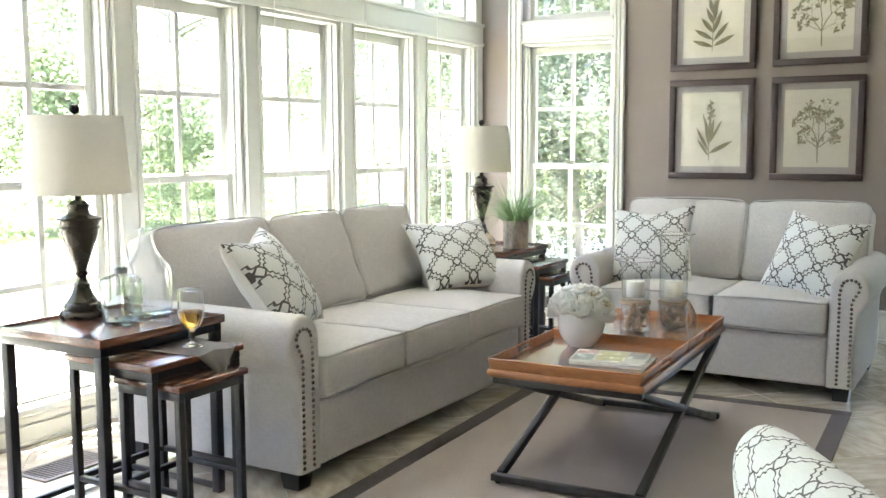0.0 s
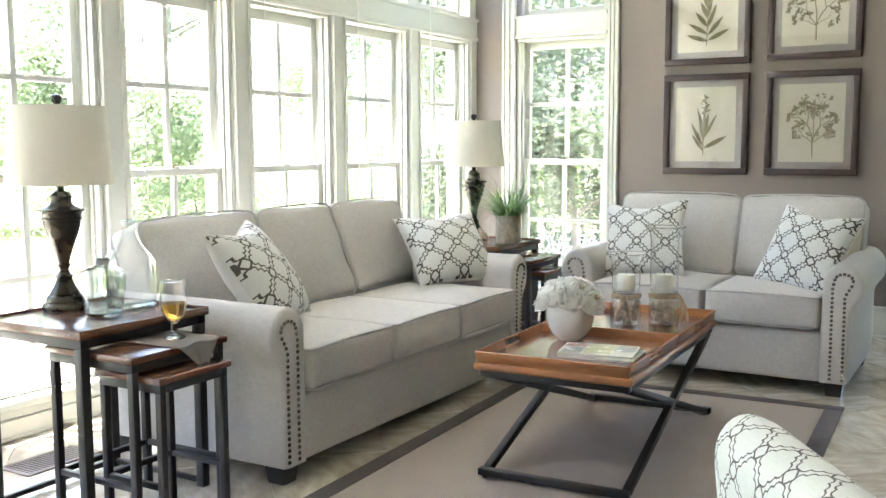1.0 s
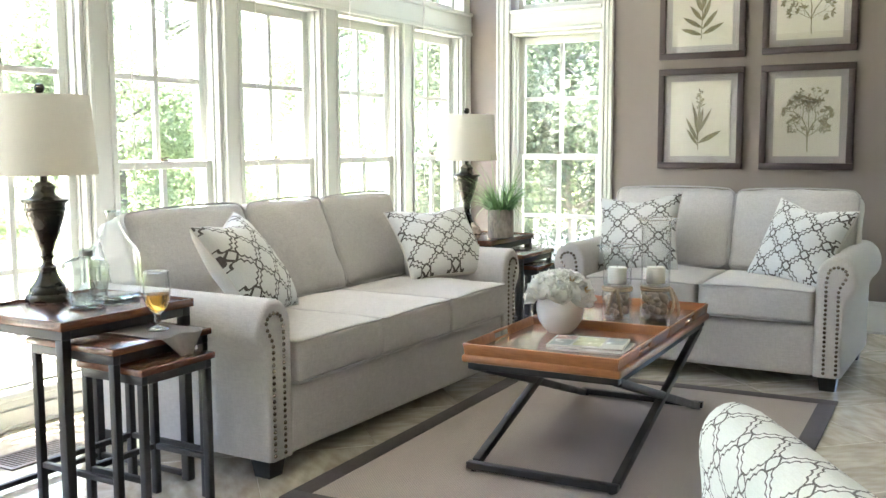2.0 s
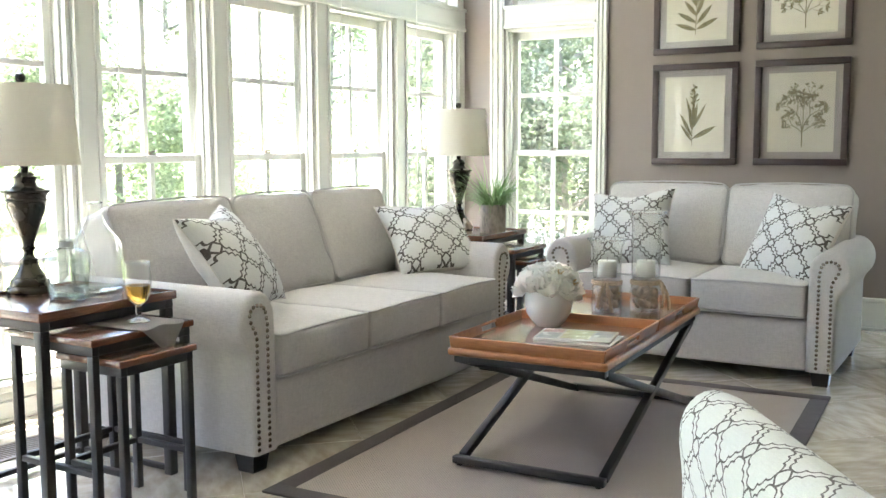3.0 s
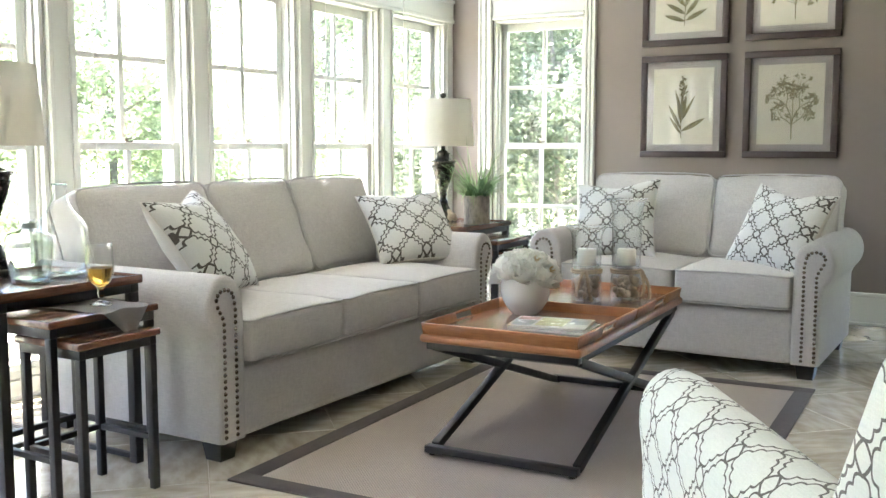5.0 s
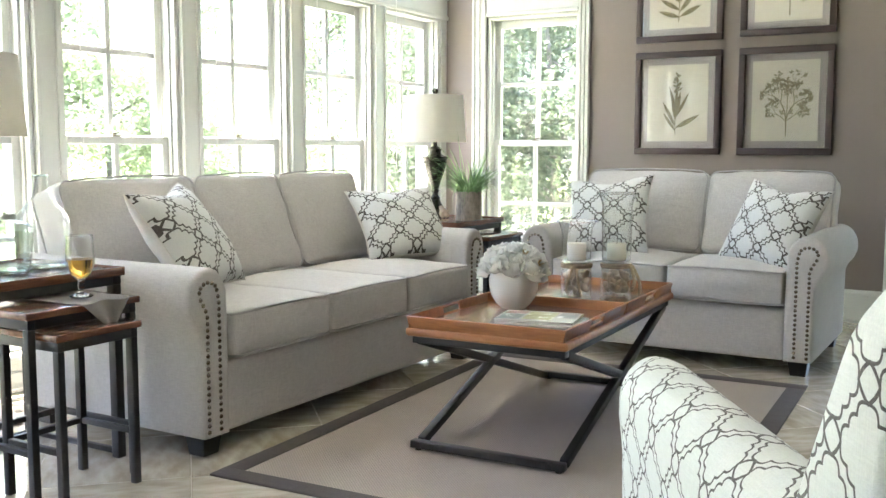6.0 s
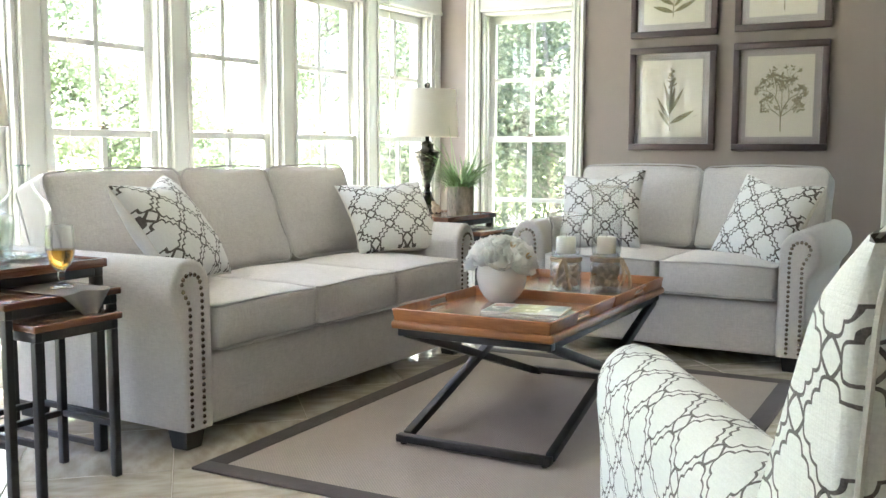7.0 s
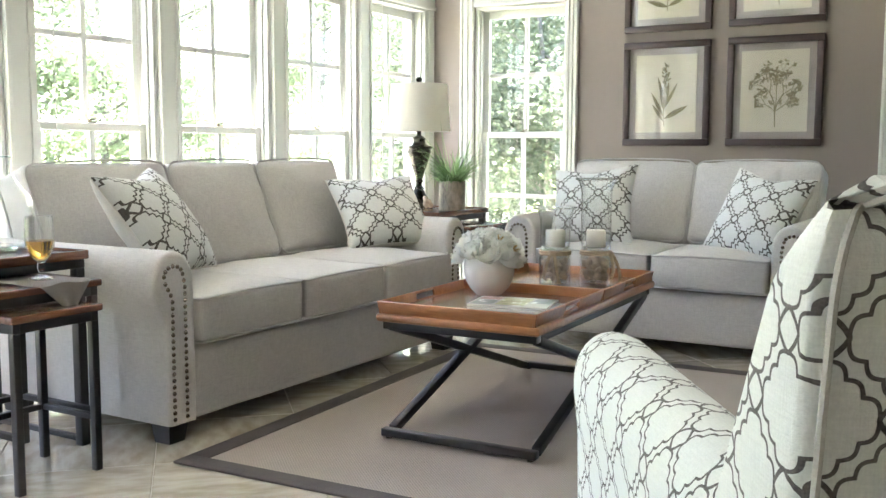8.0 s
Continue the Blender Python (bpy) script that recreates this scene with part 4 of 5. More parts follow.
def stem(bm, pts, w, y):
    """A flat pressed stalk through pts (x, z)."""
    for (x0, z0), (x1, z1) in zip(pts, pts[1:]):
        d = Vector((x1 - x0, z1 - z0))
        n = Vector((-d.y, d.x)).normalized() * w / 2
        bm.faces.new([bm.verts.new((x, y, z)) for x, z in ((x0 - n.x, z0 - n.y), (x1 - n.x, z1 - n.y), (x1 + n.x, z1 + n.y), (x0 + n.x, z0 + n.y))])


def blade(bm, x, z, ang, length, width, y):
    """A flat pressed leaf from (x, z) along ang degrees."""
    d = Vector((math.cos(radians(ang)), math.sin(radians(ang))))
    n = Vector((-d.y, d.x))
    prof = ((0.0, 0.03), (0.2, 0.7), (0.45, 1.0), (0.75, 0.7), (1.0, 0.02))
    side = [(d * t * length + n * k * width / 2) for t, k in prof] + [(d * t * length - n * k * width / 2) for t, k in reversed(prof)]
    bm.faces.new([bm.verts.new((x + p.x, y, z + p.y)) for p in side])


def picture(kind, x, z, rnd):
    W, H, B = 0.612, 0.716, 0.045
    t = thing("framed_picture", "dark brown wooden frame with a pressed botanical on cream paper", "picture", pose(x, -0.004, z), "four botanical pictures on the taupe wall")
    bm = bmesh.new()
    for x0, x1, z0, z1 in ((0, W, 0, B), (0, W, H - B, H), (0, B, B, H - B), (W - B, W, B, H - B)):
        box(bm, x0, x1, -0.032, 0.0, z0, z1, 0.006)
    part("frame", bm, M["frame"], t, "dark brown wooden frame")
    part("mat", cube(B - 0.004, W - B + 0.004, -0.01, -0.004, B - 0.004, H - B + 0.004), M["mat"], t, "grey mat board")
    MG = 0.092
    part("paper", cube(MG, W - MG, -0.0165, -0.0105, MG, H - MG), M["paper"], t, "cream handmade paper")
    y = -0.0185
    bm = bmesh.new()
    cx, z0 = W / 2, 0.135
    if kind == "leafy":
        stem(bm, [(cx - 0.005, z0), (cx, z0 + 0.14), (cx + 0.005, z0 + 0.3), (cx + 0.01, z0 + 0.41)], 0.006, y)
        for k, (h, a, l) in enumerate(((0.03, 160, 0.16), (0.035, 28, 0.17), (0.08, 148, 0.16), (0.07, 52, 0.17), (0.13, 128, 0.14), (0.13, 68, 0.17), (0.19, 112, 0.13), (0.2, 76, 0.15), (0.26, 104, 0.12), (0.27, 70, 0.13))):
            blade(bm, cx + 0.002, z0 + h, a + rnd.uniform(-6, 6), l, 0.034, y - 0.0006 * (k % 3))
        ink = M["ink"]
    elif kind == "spike":
        stem(bm, [(cx - 0.01, z0), (cx - 0.015, z0 + 0.15), (cx, z0 + 0.3), (cx, z0 + 0.41)], 0.006, y)
        for k, (h, a, l, w) in enumerate(((0.05, 28, 0.19, 0.036), (0.03, 125, 0.15, 0.024), (0.06, 118, 0.2, 0.026), (0.1, 98, 0.2, 0.03), (0.12, 80, 0.19, 0.03), (0.12, 62, 0.2, 0.022), (0.16, 105, 0.19, 0.02), (0.2, 86, 0.12, 0.02))):
            blade(bm, cx - 0.01, z0 + h, a, l, w, y - 0.0006 * (k % 3))
        for k in range(24):
            blade(bm, cx + rnd.uniform(-0.012, 0.012), z0 + 0.28 + 0.006 * k, rnd.uniform(20, 160), 0.02 + 0.02 * (1 - k / 24), 0.012, y - 0.0006 * (k % 3))
        ink = M["ink"]
    else:
        def sprout(p, ang, length, depth):
            """A forking stalk that ends in small leaves or seed heads."""
            d = Vector((math.cos(radians(ang)), math.sin(radians(ang))))
            bend = Vector((-d.y, d.x)) * rnd.uniform(-0.08, 0.08) * length
            q = p + d * length
            stem(bm, [(p.x, p.y), (p.x + d.x * length * 0.5 + bend.x, p.y + d.y * length * 0.5 + bend.y), (q.x, q.y)], 0.0022 + 0.0016 * depth, y)
            if depth:
                for turn in ((-34, 4, 38) if depth == 1 else (-24, 26)):
                    sprout(q, ang + turn + rnd.uniform(-9, 9), length * rnd.uniform(0.5, 0.72), depth - 1)
                if depth < 3:
                    sprout(p + d * length * 0.55, ang + rnd.choice((-55, 55)), length * 0.45, 0)
                return
            for k in range(7 if kind == "umbel" else 4):
                turn = rnd.uniform(-115, 115) if kind == "umbel" else (k - 1.5) * 42 + rnd.uniform(-8, 8)
                size = rnd.uniform(0.014, 0.026) if kind == "umbel" else rnd.uniform(0.026, 0.042)
                off = d * rnd.uniform(-0.012, 0.012)
                blade(bm, q.x + off.x, q.y + off.y, ang + turn, size, size * 0.42, y - 0.0005 * (k % 4))

        stem(bm, [(cx + 0.012, z0 - 0.01), (cx + 0.01, z0 + 0.09)], 0.0075, y)
        top = Vector((cx + 0.01, z0 + 0.088))
        if kind == "umbel":
            for ang, length, depth in ((106, 0.13, 3), (66, 0.12, 3), (142, 0.075, 2), (88, 0.16, 2), (36, 0.075, 2)):
                sprout(top, ang, length, depth)
        else:
            for ang, length, depth in ((122, 0.12, 2), (62, 0.13, 3), (94, 0.16, 3), (152, 0.09, 1), (30, 0.09, 1)):
                sprout(top, ang, length, depth)
        ink = M["ink2"] if kind == "umbel" else M["ink"]
    part("pressed_plant", bm, ink, t, "flat pressed olive-green plant", False)
    g = part("glazing", cube(B - 0.004, W - B + 0.004, -0.0255, -0.0235, B - 0.004, H - B + 0.004), M["pane"], t, "clear picture glass", False)
    g.visible_shadow = False


rnd = random.Random(5)
picture("spike", 1.587, 1.09, rnd)
picture("umbel", 2.313, 1.09, rnd)
picture("leafy", 1.587, 1.872, rnd)
picture("sprig", 2.313, 1.88, rnd)

# ---- things on the tables ----


def glass_shell(outer, wall):
    """Closed thin-walled glass from an outer profile that runs from the axis at the bottom to the rim."""
    inner = [(max(0.0, r - wall), z + (wall * 1.6 if r < 1e-5 or i < 2 else 0)) for i, (r, z) in enumerate(outer)]
    return lathe(outer + inner[::-1], 40)


TR = 0.4835
vase = thing("flower_vase", "round white ceramic bowl vase with white peonies", "vase", pose(2.232, -3.272, TR))
bowl = [(0, 0), (0.05, 0), (0.054, 0.004), (0.074, 0.024), (0.092, 0.055), (0.1, 0.09), (0.101, 0.115), (0.097, 0.138), (0.092, 0.15), (0.088, 0.151), (0.092, 0.138), (0.095, 0.115), (0.094, 0.09), (0.06, 0.03), (0, 0.02)]
part("bowl", lathe(bowl, 40), M["ceramic"], vase, "glossy white ceramic bowl")


def blossom(r, rnd):
    """Layers of cupped petals round a ball, with ruffled rims that open outwards."""
    bm = bmesh.new()
    for rad, cnt, top in ((0.42, 3, 10), (0.68, 4, 30), (0.92, 5, 48), (1.1, 5, 66)):
        for k in range(cnt):
            a0 = 2 * math.pi * (k + rnd.uniform(-0.2, 0.2)) / cnt + rad * 5
            spread = math.pi / cnt * 1.35
            grid = []
            for i in range(6):
                t = i / 5
                pol = radians(115 + (top - 115) * t)
                row = []
                for j in range(7):
                    s = j / 3 - 1
                    a = a0 + s * spread * (0.45 + 0.55 * math.sin(math.pi * min(1, 0.25 + 0.6 * t)))
                    rr = r * rad * (1 + 0.16 * t ** 3 + rnd.uniform(-0.02, 0.02) * t + 0.05 * s * s + 0.12 * t * t * math.sin(j * 2.3 + k * 1.7))
                    pp = pol + radians(16) * s * s * t
                    row.append(bm.verts.new((rr * math.sin(pp) * math.cos(a), rr * math.sin(pp) * math.sin(a), rr * math.cos(pp) * 0.85)))
                grid.append(row)
            for i in range(5):
                for j in range(6):
                    bm.faces.new((grid[i][j], grid[i][j + 1], grid[i + 1][j + 1], grid[i + 1][j]))
    return bm


rnd = random.Random(11)
for k in range(15):
    ph = k * 2.399
    q = math.sqrt((k + 0.5) / 15)
    d = Vector((math.cos(ph) * q, math.sin(ph) * q, math.sqrt(max(0.0, 1 - q * q * 0.85))))
    f = part("blossom", blossom(rnd.uniform(0.046, 0.058), rnd), M["petal"], vase, "ruffled white peony blossom", at=Matrix.Translation((d.x * 0.112, d.y * 0.112, 0.135 + d.z * 0.09)) @ d.to_track_quat("Z", "Y").to_matrix().to_4x4())
    if k % 4 == 1:
        bm = bmesh.new()
        for j in range(14):
            a = rnd.uniform(0, 6.28)
            tube(bm, [(0, 0, 0.01), (0.012 * math.cos(a), 0.012 * math.sin(a), 0.034 + rnd.uniform(0, 0.008))], 0.0016, 5)
        part("stamens", bm, M["stamen"], f, "pale yellow stamens")


def hurricane(label, x, y, top, seed, knot):
    rnd = random.Random(seed)
    t = thing("candle_holder", label, "candle holder", pose(x, y, TR), "glass candle holders on the tray")
    part("jar", glass_shell([(0, 0), (0.063, 0), (0.068, 0.006), (0.069, 0.1), (0.066, 0.117), (0.06, 0.127), (0.06, 0.146)], 0.0035), M["glass"], t, "clear glass jar of pebbles")
    peb = []
    tries = 0
    while len(peb) < 30 and tries < 4000:
        tries += 1
        r = rnd.uniform(0.014, 0.022)
        a, q = rnd.uniform(0, 6.28), math.sqrt(rnd.random()) * (0.062 - r)
        c = Vector((q * math.cos(a), q * math.sin(a), 0.008 + r * 0.8 + rnd.random() * 0.078))
        if all((c - o).length > 0.8 * (r + s) for o, s in peb):
            peb.append((c, r))
    for c, r in peb:
        bm = bmesh.new()
        bmesh.ops.create_icosphere(bm, subdivisions=2, radius=r)
        for v in bm.verts:
            v.co += noise.noise_vector(v.co * 40 + c * 90) * r * 0.22
        part("pebble", bm, M["stone"], t, at=Matrix.LocRotScale(c, Euler((rnd.uniform(0, 6), rnd.uniform(0, 6), 0)), (1.1, 0.95, 0.78)))
    bm = bmesh.new()
    for z in (0.13, 0.1395):
        pts = [((0.0655 + 0.0015 * math.sin(i * 2.1)) * math.cos(i / 24 * 6.283) , (0.0655 + 0.0015 * math.sin(i * 2.1)) * math.sin(i / 24 * 6.283), z) for i in range(24)]
        tube(bm, pts, 0.005, 8, True)
    part("rope_collar", bm, M["rope"], t, "twisted jute rope round the neck")
    side = Vector((math.cos(radians(knot)), math.sin(radians(knot)), 0))
    cross = Vector((-side.y, side.x, 0))
    for sg, l in ((-1, 0.105), (1, 0.125)):
        bm = bmesh.new()
        for tw in (0, math.pi):
            pts = []
            for i in range(26):
                s = i / 25
                p = side * (0.074 + 0.03 * math.sin(s * 2.2)) + cross * sg * (0.008 + 0.026 * s) + Vector((0, 0, 0.138 - l * s))
                wv = s * 26 + tw
                pts.append(p + (cross * math.cos(wv) + side * math.sin(wv)) * 0.0042)
            tube(bm, pts, 0.0045, 7)
        part("rope_tail", bm, M["rope"], t, "hanging twisted jute rope end")
    part("plate", lathe([(0, 0.147), (0.062, 0.147), (0.064, 0.151), (0.062, 0.155), (0, 0.155)], 32), M["glass"], t)
    part("chimney", glass_shell([(0, 0.156), (0.058, 0.156), (0.064, 0.161), (0.065, 0.2), (0.066, top - 0.06), (0.07, top - 0.035), (0.079, top - 0.012), (0.091, top)], 0.003), M["glass"], t, "flared clear glass chimney")
    ring = [(0.09 * math.cos(i / 40 * 6.2832), 0.09 * math.sin(i / 40 * 6.2832), top) for i in range(40)]
    part("rim", tube(bmesh.new(), ring, 0.003, 8, True), M["solid"], t)
    c = part("candle", lathe([(0, 0.16), (0.039, 0.16), (0.042, 0.163), (0.042, 0.228), (0.039, 0.233), (0.02, 0.231), (0, 0.23)], 32), M["wax"], t, "ivory pillar candle")
    part("wick", tube(bmesh.new(), [(0, 0, 0.23), (0.001, 0, 0.24), (0.003, 0, 0.249)], 0.0015, 6), M["wick"], c)


hurricane("short glass hurricane candle holder on a pebble jar", 2.32, -2.828, 0.33, 3, -75)
hurricane("tall glass hurricane candle holder on a pebble jar", 2.472, -2.74, 0.452, 8, -10)

for k, (dx, dy, dz, rot, w, d) in enumerate(((0.015, 0.0, 0.0, 4, 0.3, 0.215), (0.0, 0.012, 0.0095, 9, 0.295, 0.21))):
    mg = thing("magazine", ("closed magazine under another on the tray", "glossy magazine with a pale printed cover on the tray")[k], "magazine", CT @ pose(0.085 + dx, -0.375 + dy, TR + dz, 0, 0, rot), "magazines on the tray")
    part("page_block", cube(-w / 2, w / 2, -d / 2, d / 2, 0.0, 0.008, 0.0015), M["pages"], mg)
    c = part("cover", cube(-w / 2 - 0.001, w / 2 + 0.001, -d / 2 - 0.001, d / 2 + 0.001, 0.0082, 0.0088), M["mag1"], mg)
    for x0, x1, y0, y1, mm in ((-0.14, -0.06, 0.03, 0.1, "mag3"), (-0.05, 0.06, -0.08, 0.09, "mag4"), (0.07, 0.14, -0.02, 0.1, "mag2"), (-0.14, -0.06, -0.09, 0.02, "mag2")):
        part("print", cube(x0, x1, y0, y1, 0.0089, 0.0092), M[mm], c, smooth=False)

NZ = 0.696
b = thing("glass_bottle", "squat aqua glass jug with a grey stopper", "bottle", pose(1.0, -4.685, NZ))
part("jug", glass_shell([(0, 0), (0.058, 0.0), (0.064, 0.006), (0.07, 0.04), (0.079, 0.12), (0.08, 0.15), (0.074, 0.166), (0.052, 0.178), (0.028, 0.184), (0.022, 0.19), (0.021, 0.212), (0.024, 0.214)], 0.003), M["aqua"], b)
part("thick_base", lathe([(0, 0.004), (0.058, 0.004), (0.063, 0.009), (0.058, 0.016), (0, 0.013)], 32), M["solid_aqua"], b, "thick aqua glass base")
part("collar", lathe([(0.0225, 0.188), (0.0245, 0.188), (0.0245, 0.206), (0.0225, 0.206)], 24), M["cork"], b, "grey band round the neck")
part("stopper", lathe([(0, 0.2), (0.018, 0.2), (0.018, 0.216), (0.025, 0.218), (0.026, 0.238), (0.022, 0.245), (0, 0.246)], 24), M["glass"], b, "clear glass stopper")
ring = [(0.024 * math.cos(i / 24 * 6.2832), 0.024 * math.sin(i / 24 * 6.2832)) for i in range(24)]
face = Vector((0.78, -0.62, 0))
cross = Vector((0.62, 0.78, 0))
part("seal", tube(bmesh.new(), [face * (0.0755 - 0.02 * (px / 0.024) ** 2 * 0.2) + cross * px + Vector((0, 0, 0.085 + pz)) for px, pz in ring], 0.002, 6, True), M["aqua"], b, "round moulded seal in the glass")
b = thing("demijohn", "clear glass demijohn with a slim neck", "bottle", pose(0.935, -4.5, NZ))
part("body", glass_shell([(0, 0.006), (0.04, 0.0), (0.084, 0.0), (0.092, 0.009), (0.096, 0.05), (0.097, 0.15), (0.093, 0.178), (0.08, 0.202), (0.056, 0.228), (0.037, 0.256), (0.028, 0.285), (0.024, 0.318), (0.027, 0.321), (0.027, 0.332), (0.023, 0.337)], 0.003), M["clear_bottle"], b)
part("thick_base", lathe([(0, 0.005), (0.082, 0.005), (0.088, 0.011), (0.08, 0.018), (0, 0.013)], 32), M["solid_aqua"], b, "thick aqua glass base")
part("lip", tube(bmesh.new(), [(0.0255 * math.cos(i / 24 * 6.2832), 0.0255 * math.sin(i / 24 * 6.2832), 0.333) for i in range(24)], 0.0035, 6, True), M["solid_aqua"], b)

g = thing("beer_glass", "stemmed glass half full of amber drink on a napkin", "glass", pose(1.3, -4.637, 0.6345))
part("foot", lathe([(0, 0.0), (0.037, 0.0), (0.039, 0.003), (0.026, 0.008), (0.011, 0.014), (0, 0.014)], 32), M["solid"], g, "clear glass foot")
part("stem", lathe([(0, 0.013), (0.01, 0.0145), (0.007, 0.022), (0.011, 0.032), (0.0125, 0.038), (0.01, 0.045), (0.012, 0.053), (0, 0.056)], 32), M["solid"], g, "clear glass stem with a knop")
part("bowl", glass_shell([(0, 0.055), (0.012, 0.055), (0.032, 0.075), (0.044, 0.103), (0.0475, 0.13), (0.046, 0.165), (0.043, 0.205)], 0.0016), M["glass"], g)
part("drink", lathe([(0, 0.061), (0.013, 0.062), (0.03, 0.077), (0.042, 0.104), (0.0455, 0.126), (0, 0.126)], 32), M["drink"], g, "amber drink")
part("rim", tube(bmesh.new(), [(0.0425 * math.cos(i / 32 * 6.2832), 0.0425 * math.sin(i / 32 * 6.2832), 0.205) for i in range(32)], 0.0012, 6, True), M["solid"], g)

# grey napkin over the middle table's edge
bm = bmesh.new()
nx, ny = 30, 18
grid = []
for i in range(nx + 1):
    row = []
    for j in range(ny + 1):
        s, q = i / nx, j / ny
        half = 0.115 * (1 - 0.95 * max(0.0, s - 0.68) / 0.32)
        x = 1.09 + 0.43 * s
        y = -4.66 + 0.05 * s + (2 * q - 1) * half - 0.05 * max(0.0, s - 0.7)
        z = 0.6285 + 0.003 * (1 + math.sin(q * 8 + s * 6))
        over = x - 1.402
        if over > 0:
            x = 1.402 + 0.006 + 0.22 * over + 0.005 * math.sin(q * 10)
            z -= over * 0.85
        row.append(bm.verts.new((x, y, z)))
    grid.append(row)
for i in range(nx):
    for j in range(ny):
        bm.faces.new((grid[i][j], grid[i][j + 1], grid[i + 1][j + 1], grid[i + 1][j]))
nap = single("napkin", bm, M["napkin"], "folded grey cloth napkin draped over a table edge", "napkin")
sol = nap.modifiers.new("thickness", "SOLIDIFY")
sol.thickness = 0.0025

# grass in a bark pot, and a small knot of bleached wood
pot = thing("potted_grass", "green grass plant in a birch bark pot", "plant", pose(1.115, -1.63, NZ))
part("pot", lathe([(0, 0), (0.077, 0.0), (0.079, 0.004), (0.079, 0.172), (0.076, 0.176), (0.07, 0.174), (0.07, 0.15), (0, 0.15)], 36), M["bark"], pot, "rough birch bark cylinder")
part("soil", lathe([(0, 0.155), (0.0695, 0.155), (0.0695, 0.15), (0, 0.15)], 24), M["soil"], pot)
rnd = random.Random(21)
bm = bmesh.new()
for k in range(260):
    a, q = rnd.uniform(0, 6.283), 0.06 * math.sqrt(rnd.random())
    base = Vector((q * math.cos(a), q * math.sin(a), 0.153))
    L, a2 = rnd.uniform(0.3, 0.52), a + rnd.uniform(-0.9, 0.9)
    lean = radians(14 + 76 * rnd.random() ** 0.8)
    d = Vector((math.cos(a2), math.sin(a2), 0))
    n = Vector((-d.y, d.x, 0)) * rnd.uniform(0.0028, 0.005)
    prev = None
    for i in range(6):
        t = i / 5
        p = base + d * L * math.sin(lean) * t ** 1.15 + Vector((0, 0, L * (math.cos(lean * 0.6) * t - 0.68 * math.sin(lean) * t * t)))
        w = n * (1 - t * 0.92)
        cur = (bm.verts.new(p - w), bm.verts.new(p + w))
        if prev:
            bm.faces.new((prev[0], prev[1], cur[1], cur[0]))
        prev = cur
tagged(part("grass", bm, M["grass"], pot, "arching thin green blades"), kind="stuff")
kn = bmesh.new()
for k, (x, y, z, r) in enumerate(((0, 0, 0.022, 0.022), (0.025, 0.01, 0.02, 0.02), (0.01, -0.012, 0.045, 0.02), (-0.012, 0.008, 0.06, 0.016), (0.03, -0.01, 0.04, 0.015))):
    bmesh.ops.create_icosphere(kn, subdivisions=2, radius=r, matrix=pose(x, y, z))
for v in kn.verts:
    v.co += noise.noise_vector(v.co * 45) * 0.004
single("wood_knot", kn, M["knot"], "small bleached wooden knot ornament on a table", "ornament", pose(0.873, -1.535, NZ))

# ---- outdoors ----
OUT = -0.35
single("ground", cube(-160, 160, -160, 160, OUT - 0.3, OUT), M["lawn"], "green lawn round the house", "ground", kind="structure", smooth=False)


def tree(label, x, y, h, spread, leaves, size, mat, seed, low=0.15, thick=0.022, kind=("tree", "trees outside the windows")):
    rnd = random.Random(seed)
    t = thing(kind[0], label, kind[0], pose(x, y, OUT), kind[1])
    bm = bmesh.new()
    top = Vector((rnd.uniform(-0.3, 0.3), rnd.uniform(-0.3, 0.3), h * 0.8))
    tube(bm, [(0, 0, 0), top * 0.35, top * 0.7 + Vector((0.1, -0.1, 0)), top], h * thick, 10, r1=h * thick * 0.27)
    tips = []
    for k in range(26):
        z = h * rnd.uniform(low, 0.75)
        a = rnd.uniform(0, 6.283)
        L = spread * rnd.uniform(0.55, 1.0) * (1 - 0.5 * z / h)
        s = Vector((0, 0, z))
        e = s + Vector((math.cos(a) * L, math.sin(a) * L, L * rnd.uniform(0.05, 0.5)))
        tube(bm, [s, s.lerp(e, 0.5) + Vector((0, 0, 0.12 * L)), e], h * thick * 0.36, 6, r1=h * thick * 0.09)
        tips += [(s.lerp(e, q), 0.2 * spread) for q in (0.45, 0.7, 0.9, 1.05)]
    tips += [(top + Vector((rnd.uniform(-1, 1), rnd.uniform(-1, 1), rnd.uniform(-0.5, 0.5))) * 0.3 * spread, 0.25 * spread) for k in range(12)]
    part("trunk", bm, M["trunk"], t, "brown bark trunk and limbs")
    vs, fs = [], []
    for k in range(leaves):
        c, r = tips[k % len(tips)]
        p = c + Vector((rnd.gauss(0, 1), rnd.gauss(0, 1), rnd.gauss(0, 0.8))) * r * 0.6
        d = Vector((rnd.gauss(0, 1), rnd.gauss(0, 1), rnd.gauss(-0.2, 0.6))).normalized()
        n = d.cross(Vector((rnd.gauss(0, 1), rnd.gauss(0, 1), rnd.gauss(0, 1)))).normalized()
        up = d.cross(n)
        L, w = size * rnd.uniform(0.7, 1.2), size * 0.28
        i = len(vs)
        vs += [p, p + d * L * 0.5 + n * w + up * 0.1 * L, p + d * L, p + d * L * 0.5 - n * w + up * 0.1 * L]
        fs += [(i, i + 1, i + 2), (i, i + 2, i + 3)]
    me = bpy.data.meshes.new("crown")
    me.from_pydata(vs, [], fs)
    me.materials.append(M[mat])
    c = new("crown", me)
    c.parent = t
    tagged(c, "loose crown of many small leaves", kind="stuff")


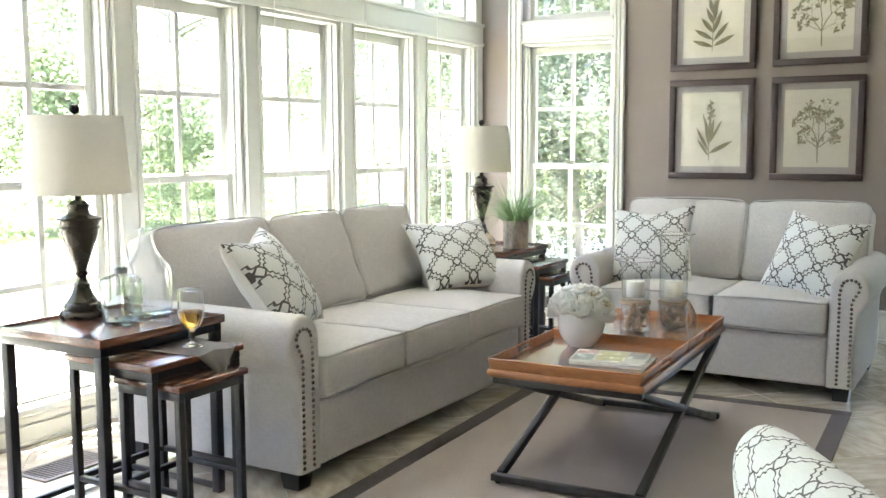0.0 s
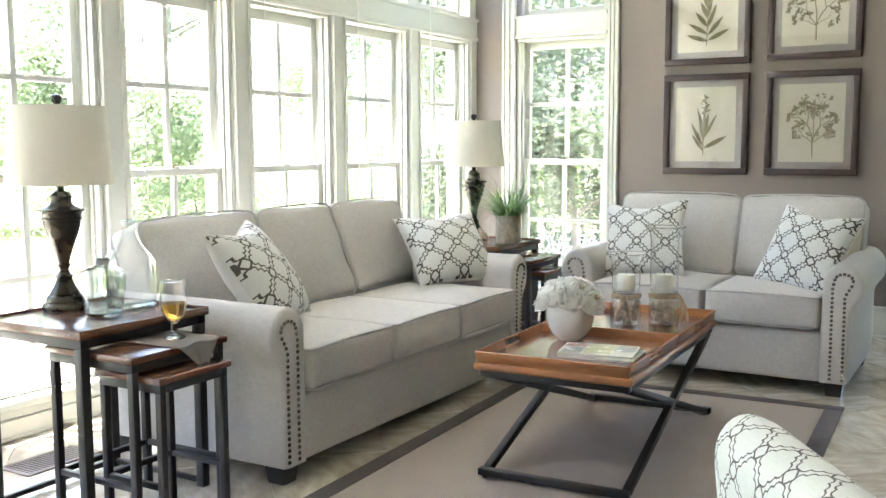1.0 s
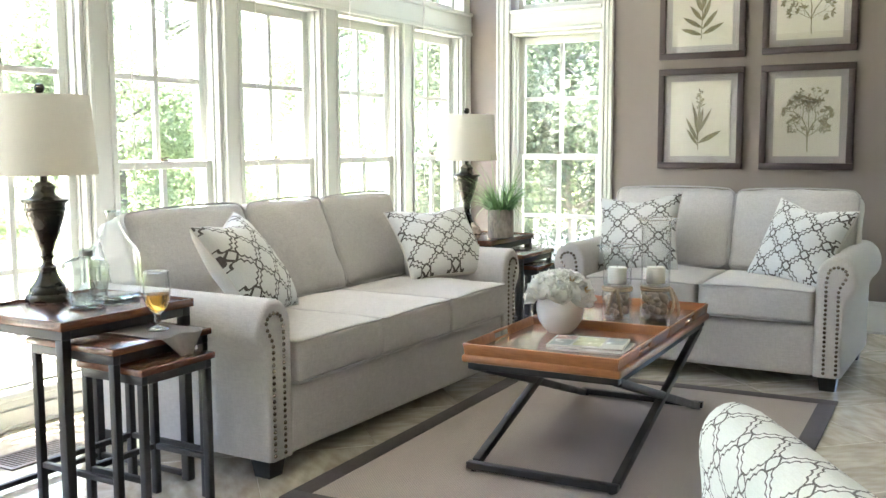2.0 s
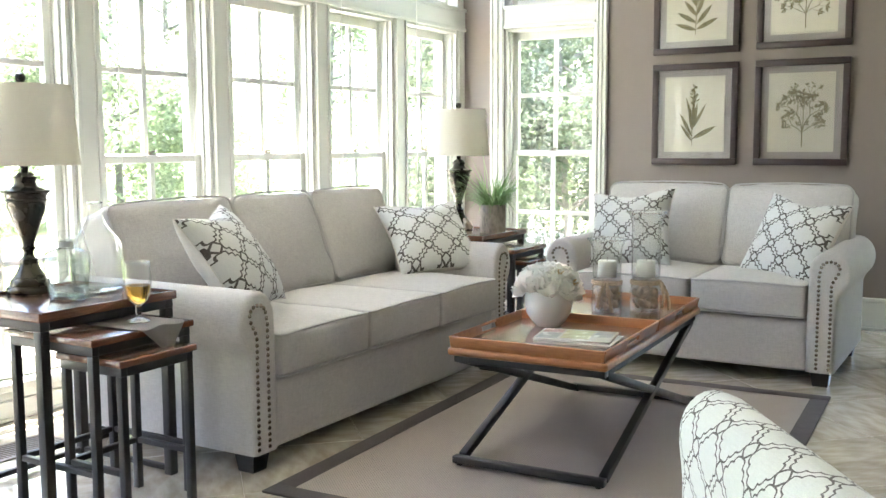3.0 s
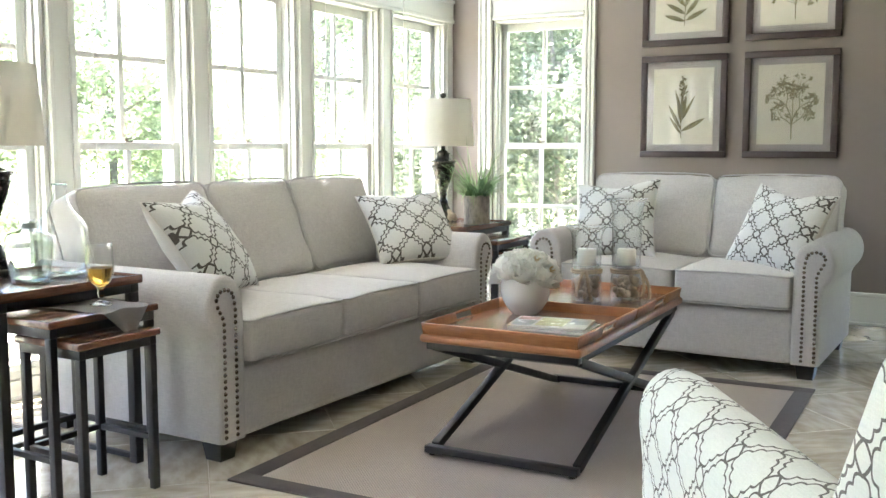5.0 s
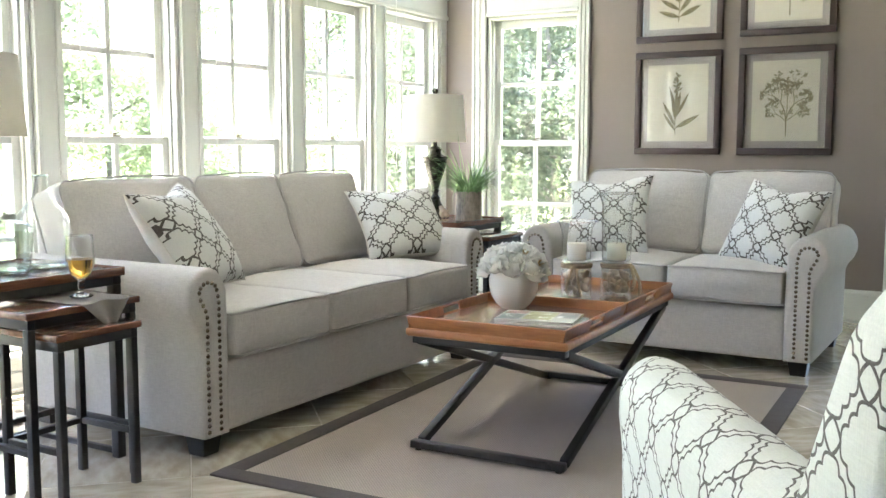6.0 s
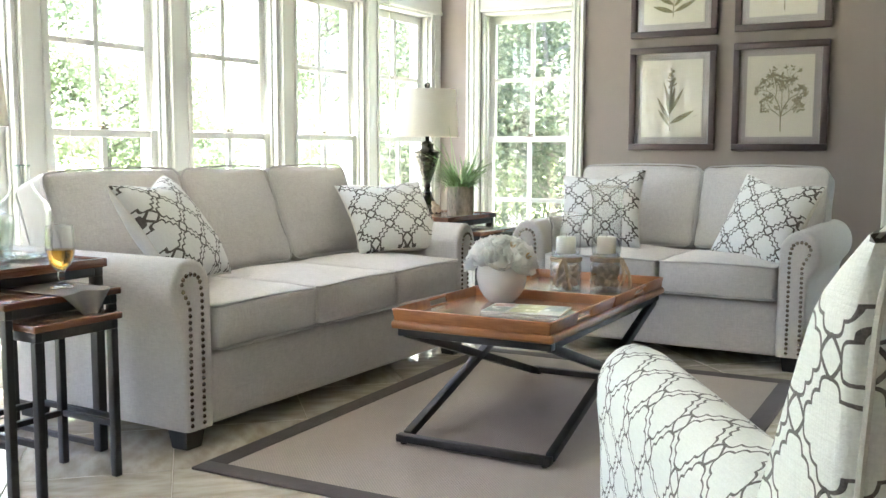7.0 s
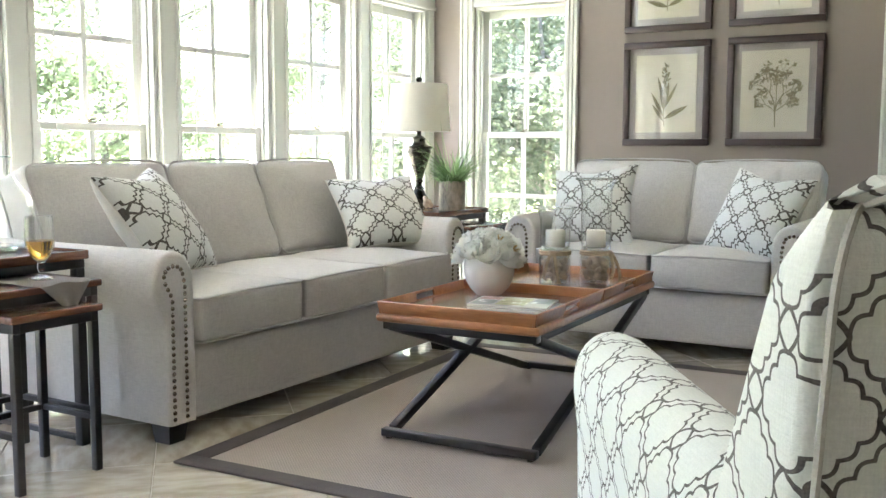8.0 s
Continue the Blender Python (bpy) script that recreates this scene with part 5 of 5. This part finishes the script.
single("terrace", cube(-5.5, -0.22, -20, 9, OUT, OUT + 0.03), M["terrace"], "pale stone paving along the window wall", "paving", kind="structure", smooth=False)
LIGHT = "tree with a loose light green crown behind the windows"
DARK = "dense evergreen with glossy dark leaves close to the window"
for k, (x, y, h, s) in enumerate(((-17, -6.5, 8.0, 3.6), (-16, 1.0, 8.5, 3.8), (-12, 7.0, 7.0, 3.2), (-23, -3, 10.5, 4.8), (-21, 9.0, 10.5, 4.8), (-28, 18, 13.0, 6.0), (-12, 14, 8.0, 3.6), (-19, -8, 9.5, 4.4), (-26, 4, 11.5, 5.0), (-18, 5, 8.5, 4.2), (-20, 16, 11.0, 5.0))):
    tree(LIGHT, x, y, h, s, 30000, 0.12, "leaf", 100 + k, thick=0.013)
for k, (x, y, h, s) in enumerate(((-0.9, 4.4, 4.8, 1.9), (-2.6, 5.4, 5.2, 2.0), (0.9, 6.0, 5.0, 2.0), (-4.4, 7.8, 6.2, 2.4), (-1.6, 8.5, 6.5, 2.6))):
    tree(DARK, x, y, h, s, 24000, 0.085, "leaf_dark", 200 + k, 0.08, 0.011)

for k, (x, y, h, s) in enumerate(((-10.5, -4.6, 2.4, 1.9), (-12.0, -1.6, 2.8, 2.1), (-11.0, 1.4, 2.5, 2.0), (-12.5, 4.2, 2.9, 2.2), (-11.0, 8.0, 2.6, 2.0), (-13.5, 10.8, 3.0, 2.3), (-9.5, 12.0, 2.6, 2.0))):
    tree("low leafy light green shrub on the lawn", x, y, h, s, 11000, 0.1, "leaf", 300 + k, 0.03, 0.008, ("shrub", "shrubs on the lawn"))

# ---- floor tiles ----
TILE, GAP = 0.522, 0.004
floor_ob = bpy.data.objects["floor"]
tile_me = finish(cube(-TILE / 2 + GAP / 2, TILE / 2 - GAP / 2, -TILE / 2 + GAP / 2, TILE / 2 - GAP / 2, -0.012, 0.0, 0.0015, 1), M["tile"], "tile", False)
rest = bmesh.new()
for i in range(-26, 27):
    for j in range(-26, 27):
        p = Matrix.Rotation(radians(45), 3, "Z") @ Vector((i * TILE, j * TILE, 0)) + Vector((1.57, -4.058, 0))
        if not (-0.1 < p.x < ROOM_X + 0.1 and ROOM_Y - 0.1 < p.y < 0.1):
            continue
        if p.x < 4.6 and -5.9 < p.y:
            o = shared("tile", tile_me, floor_ob, Matrix.Translation(p) @ pose(0, 0, 0, 0, 0, 45 + 90 * random.randint(0, 3)))
        else:
            bmesh.ops.create_cube(rest, size=1.0, matrix=Matrix.Translation((p.x, p.y, -0.006)) @ pose(0, 0, 0, 0, 0, 45) @ Matrix.Diagonal((TILE - GAP, TILE - GAP, 0.012, 1)))
tagged(part("tile_field", rest, M["tile"], floor_ob, smooth=False), kind="stuff")
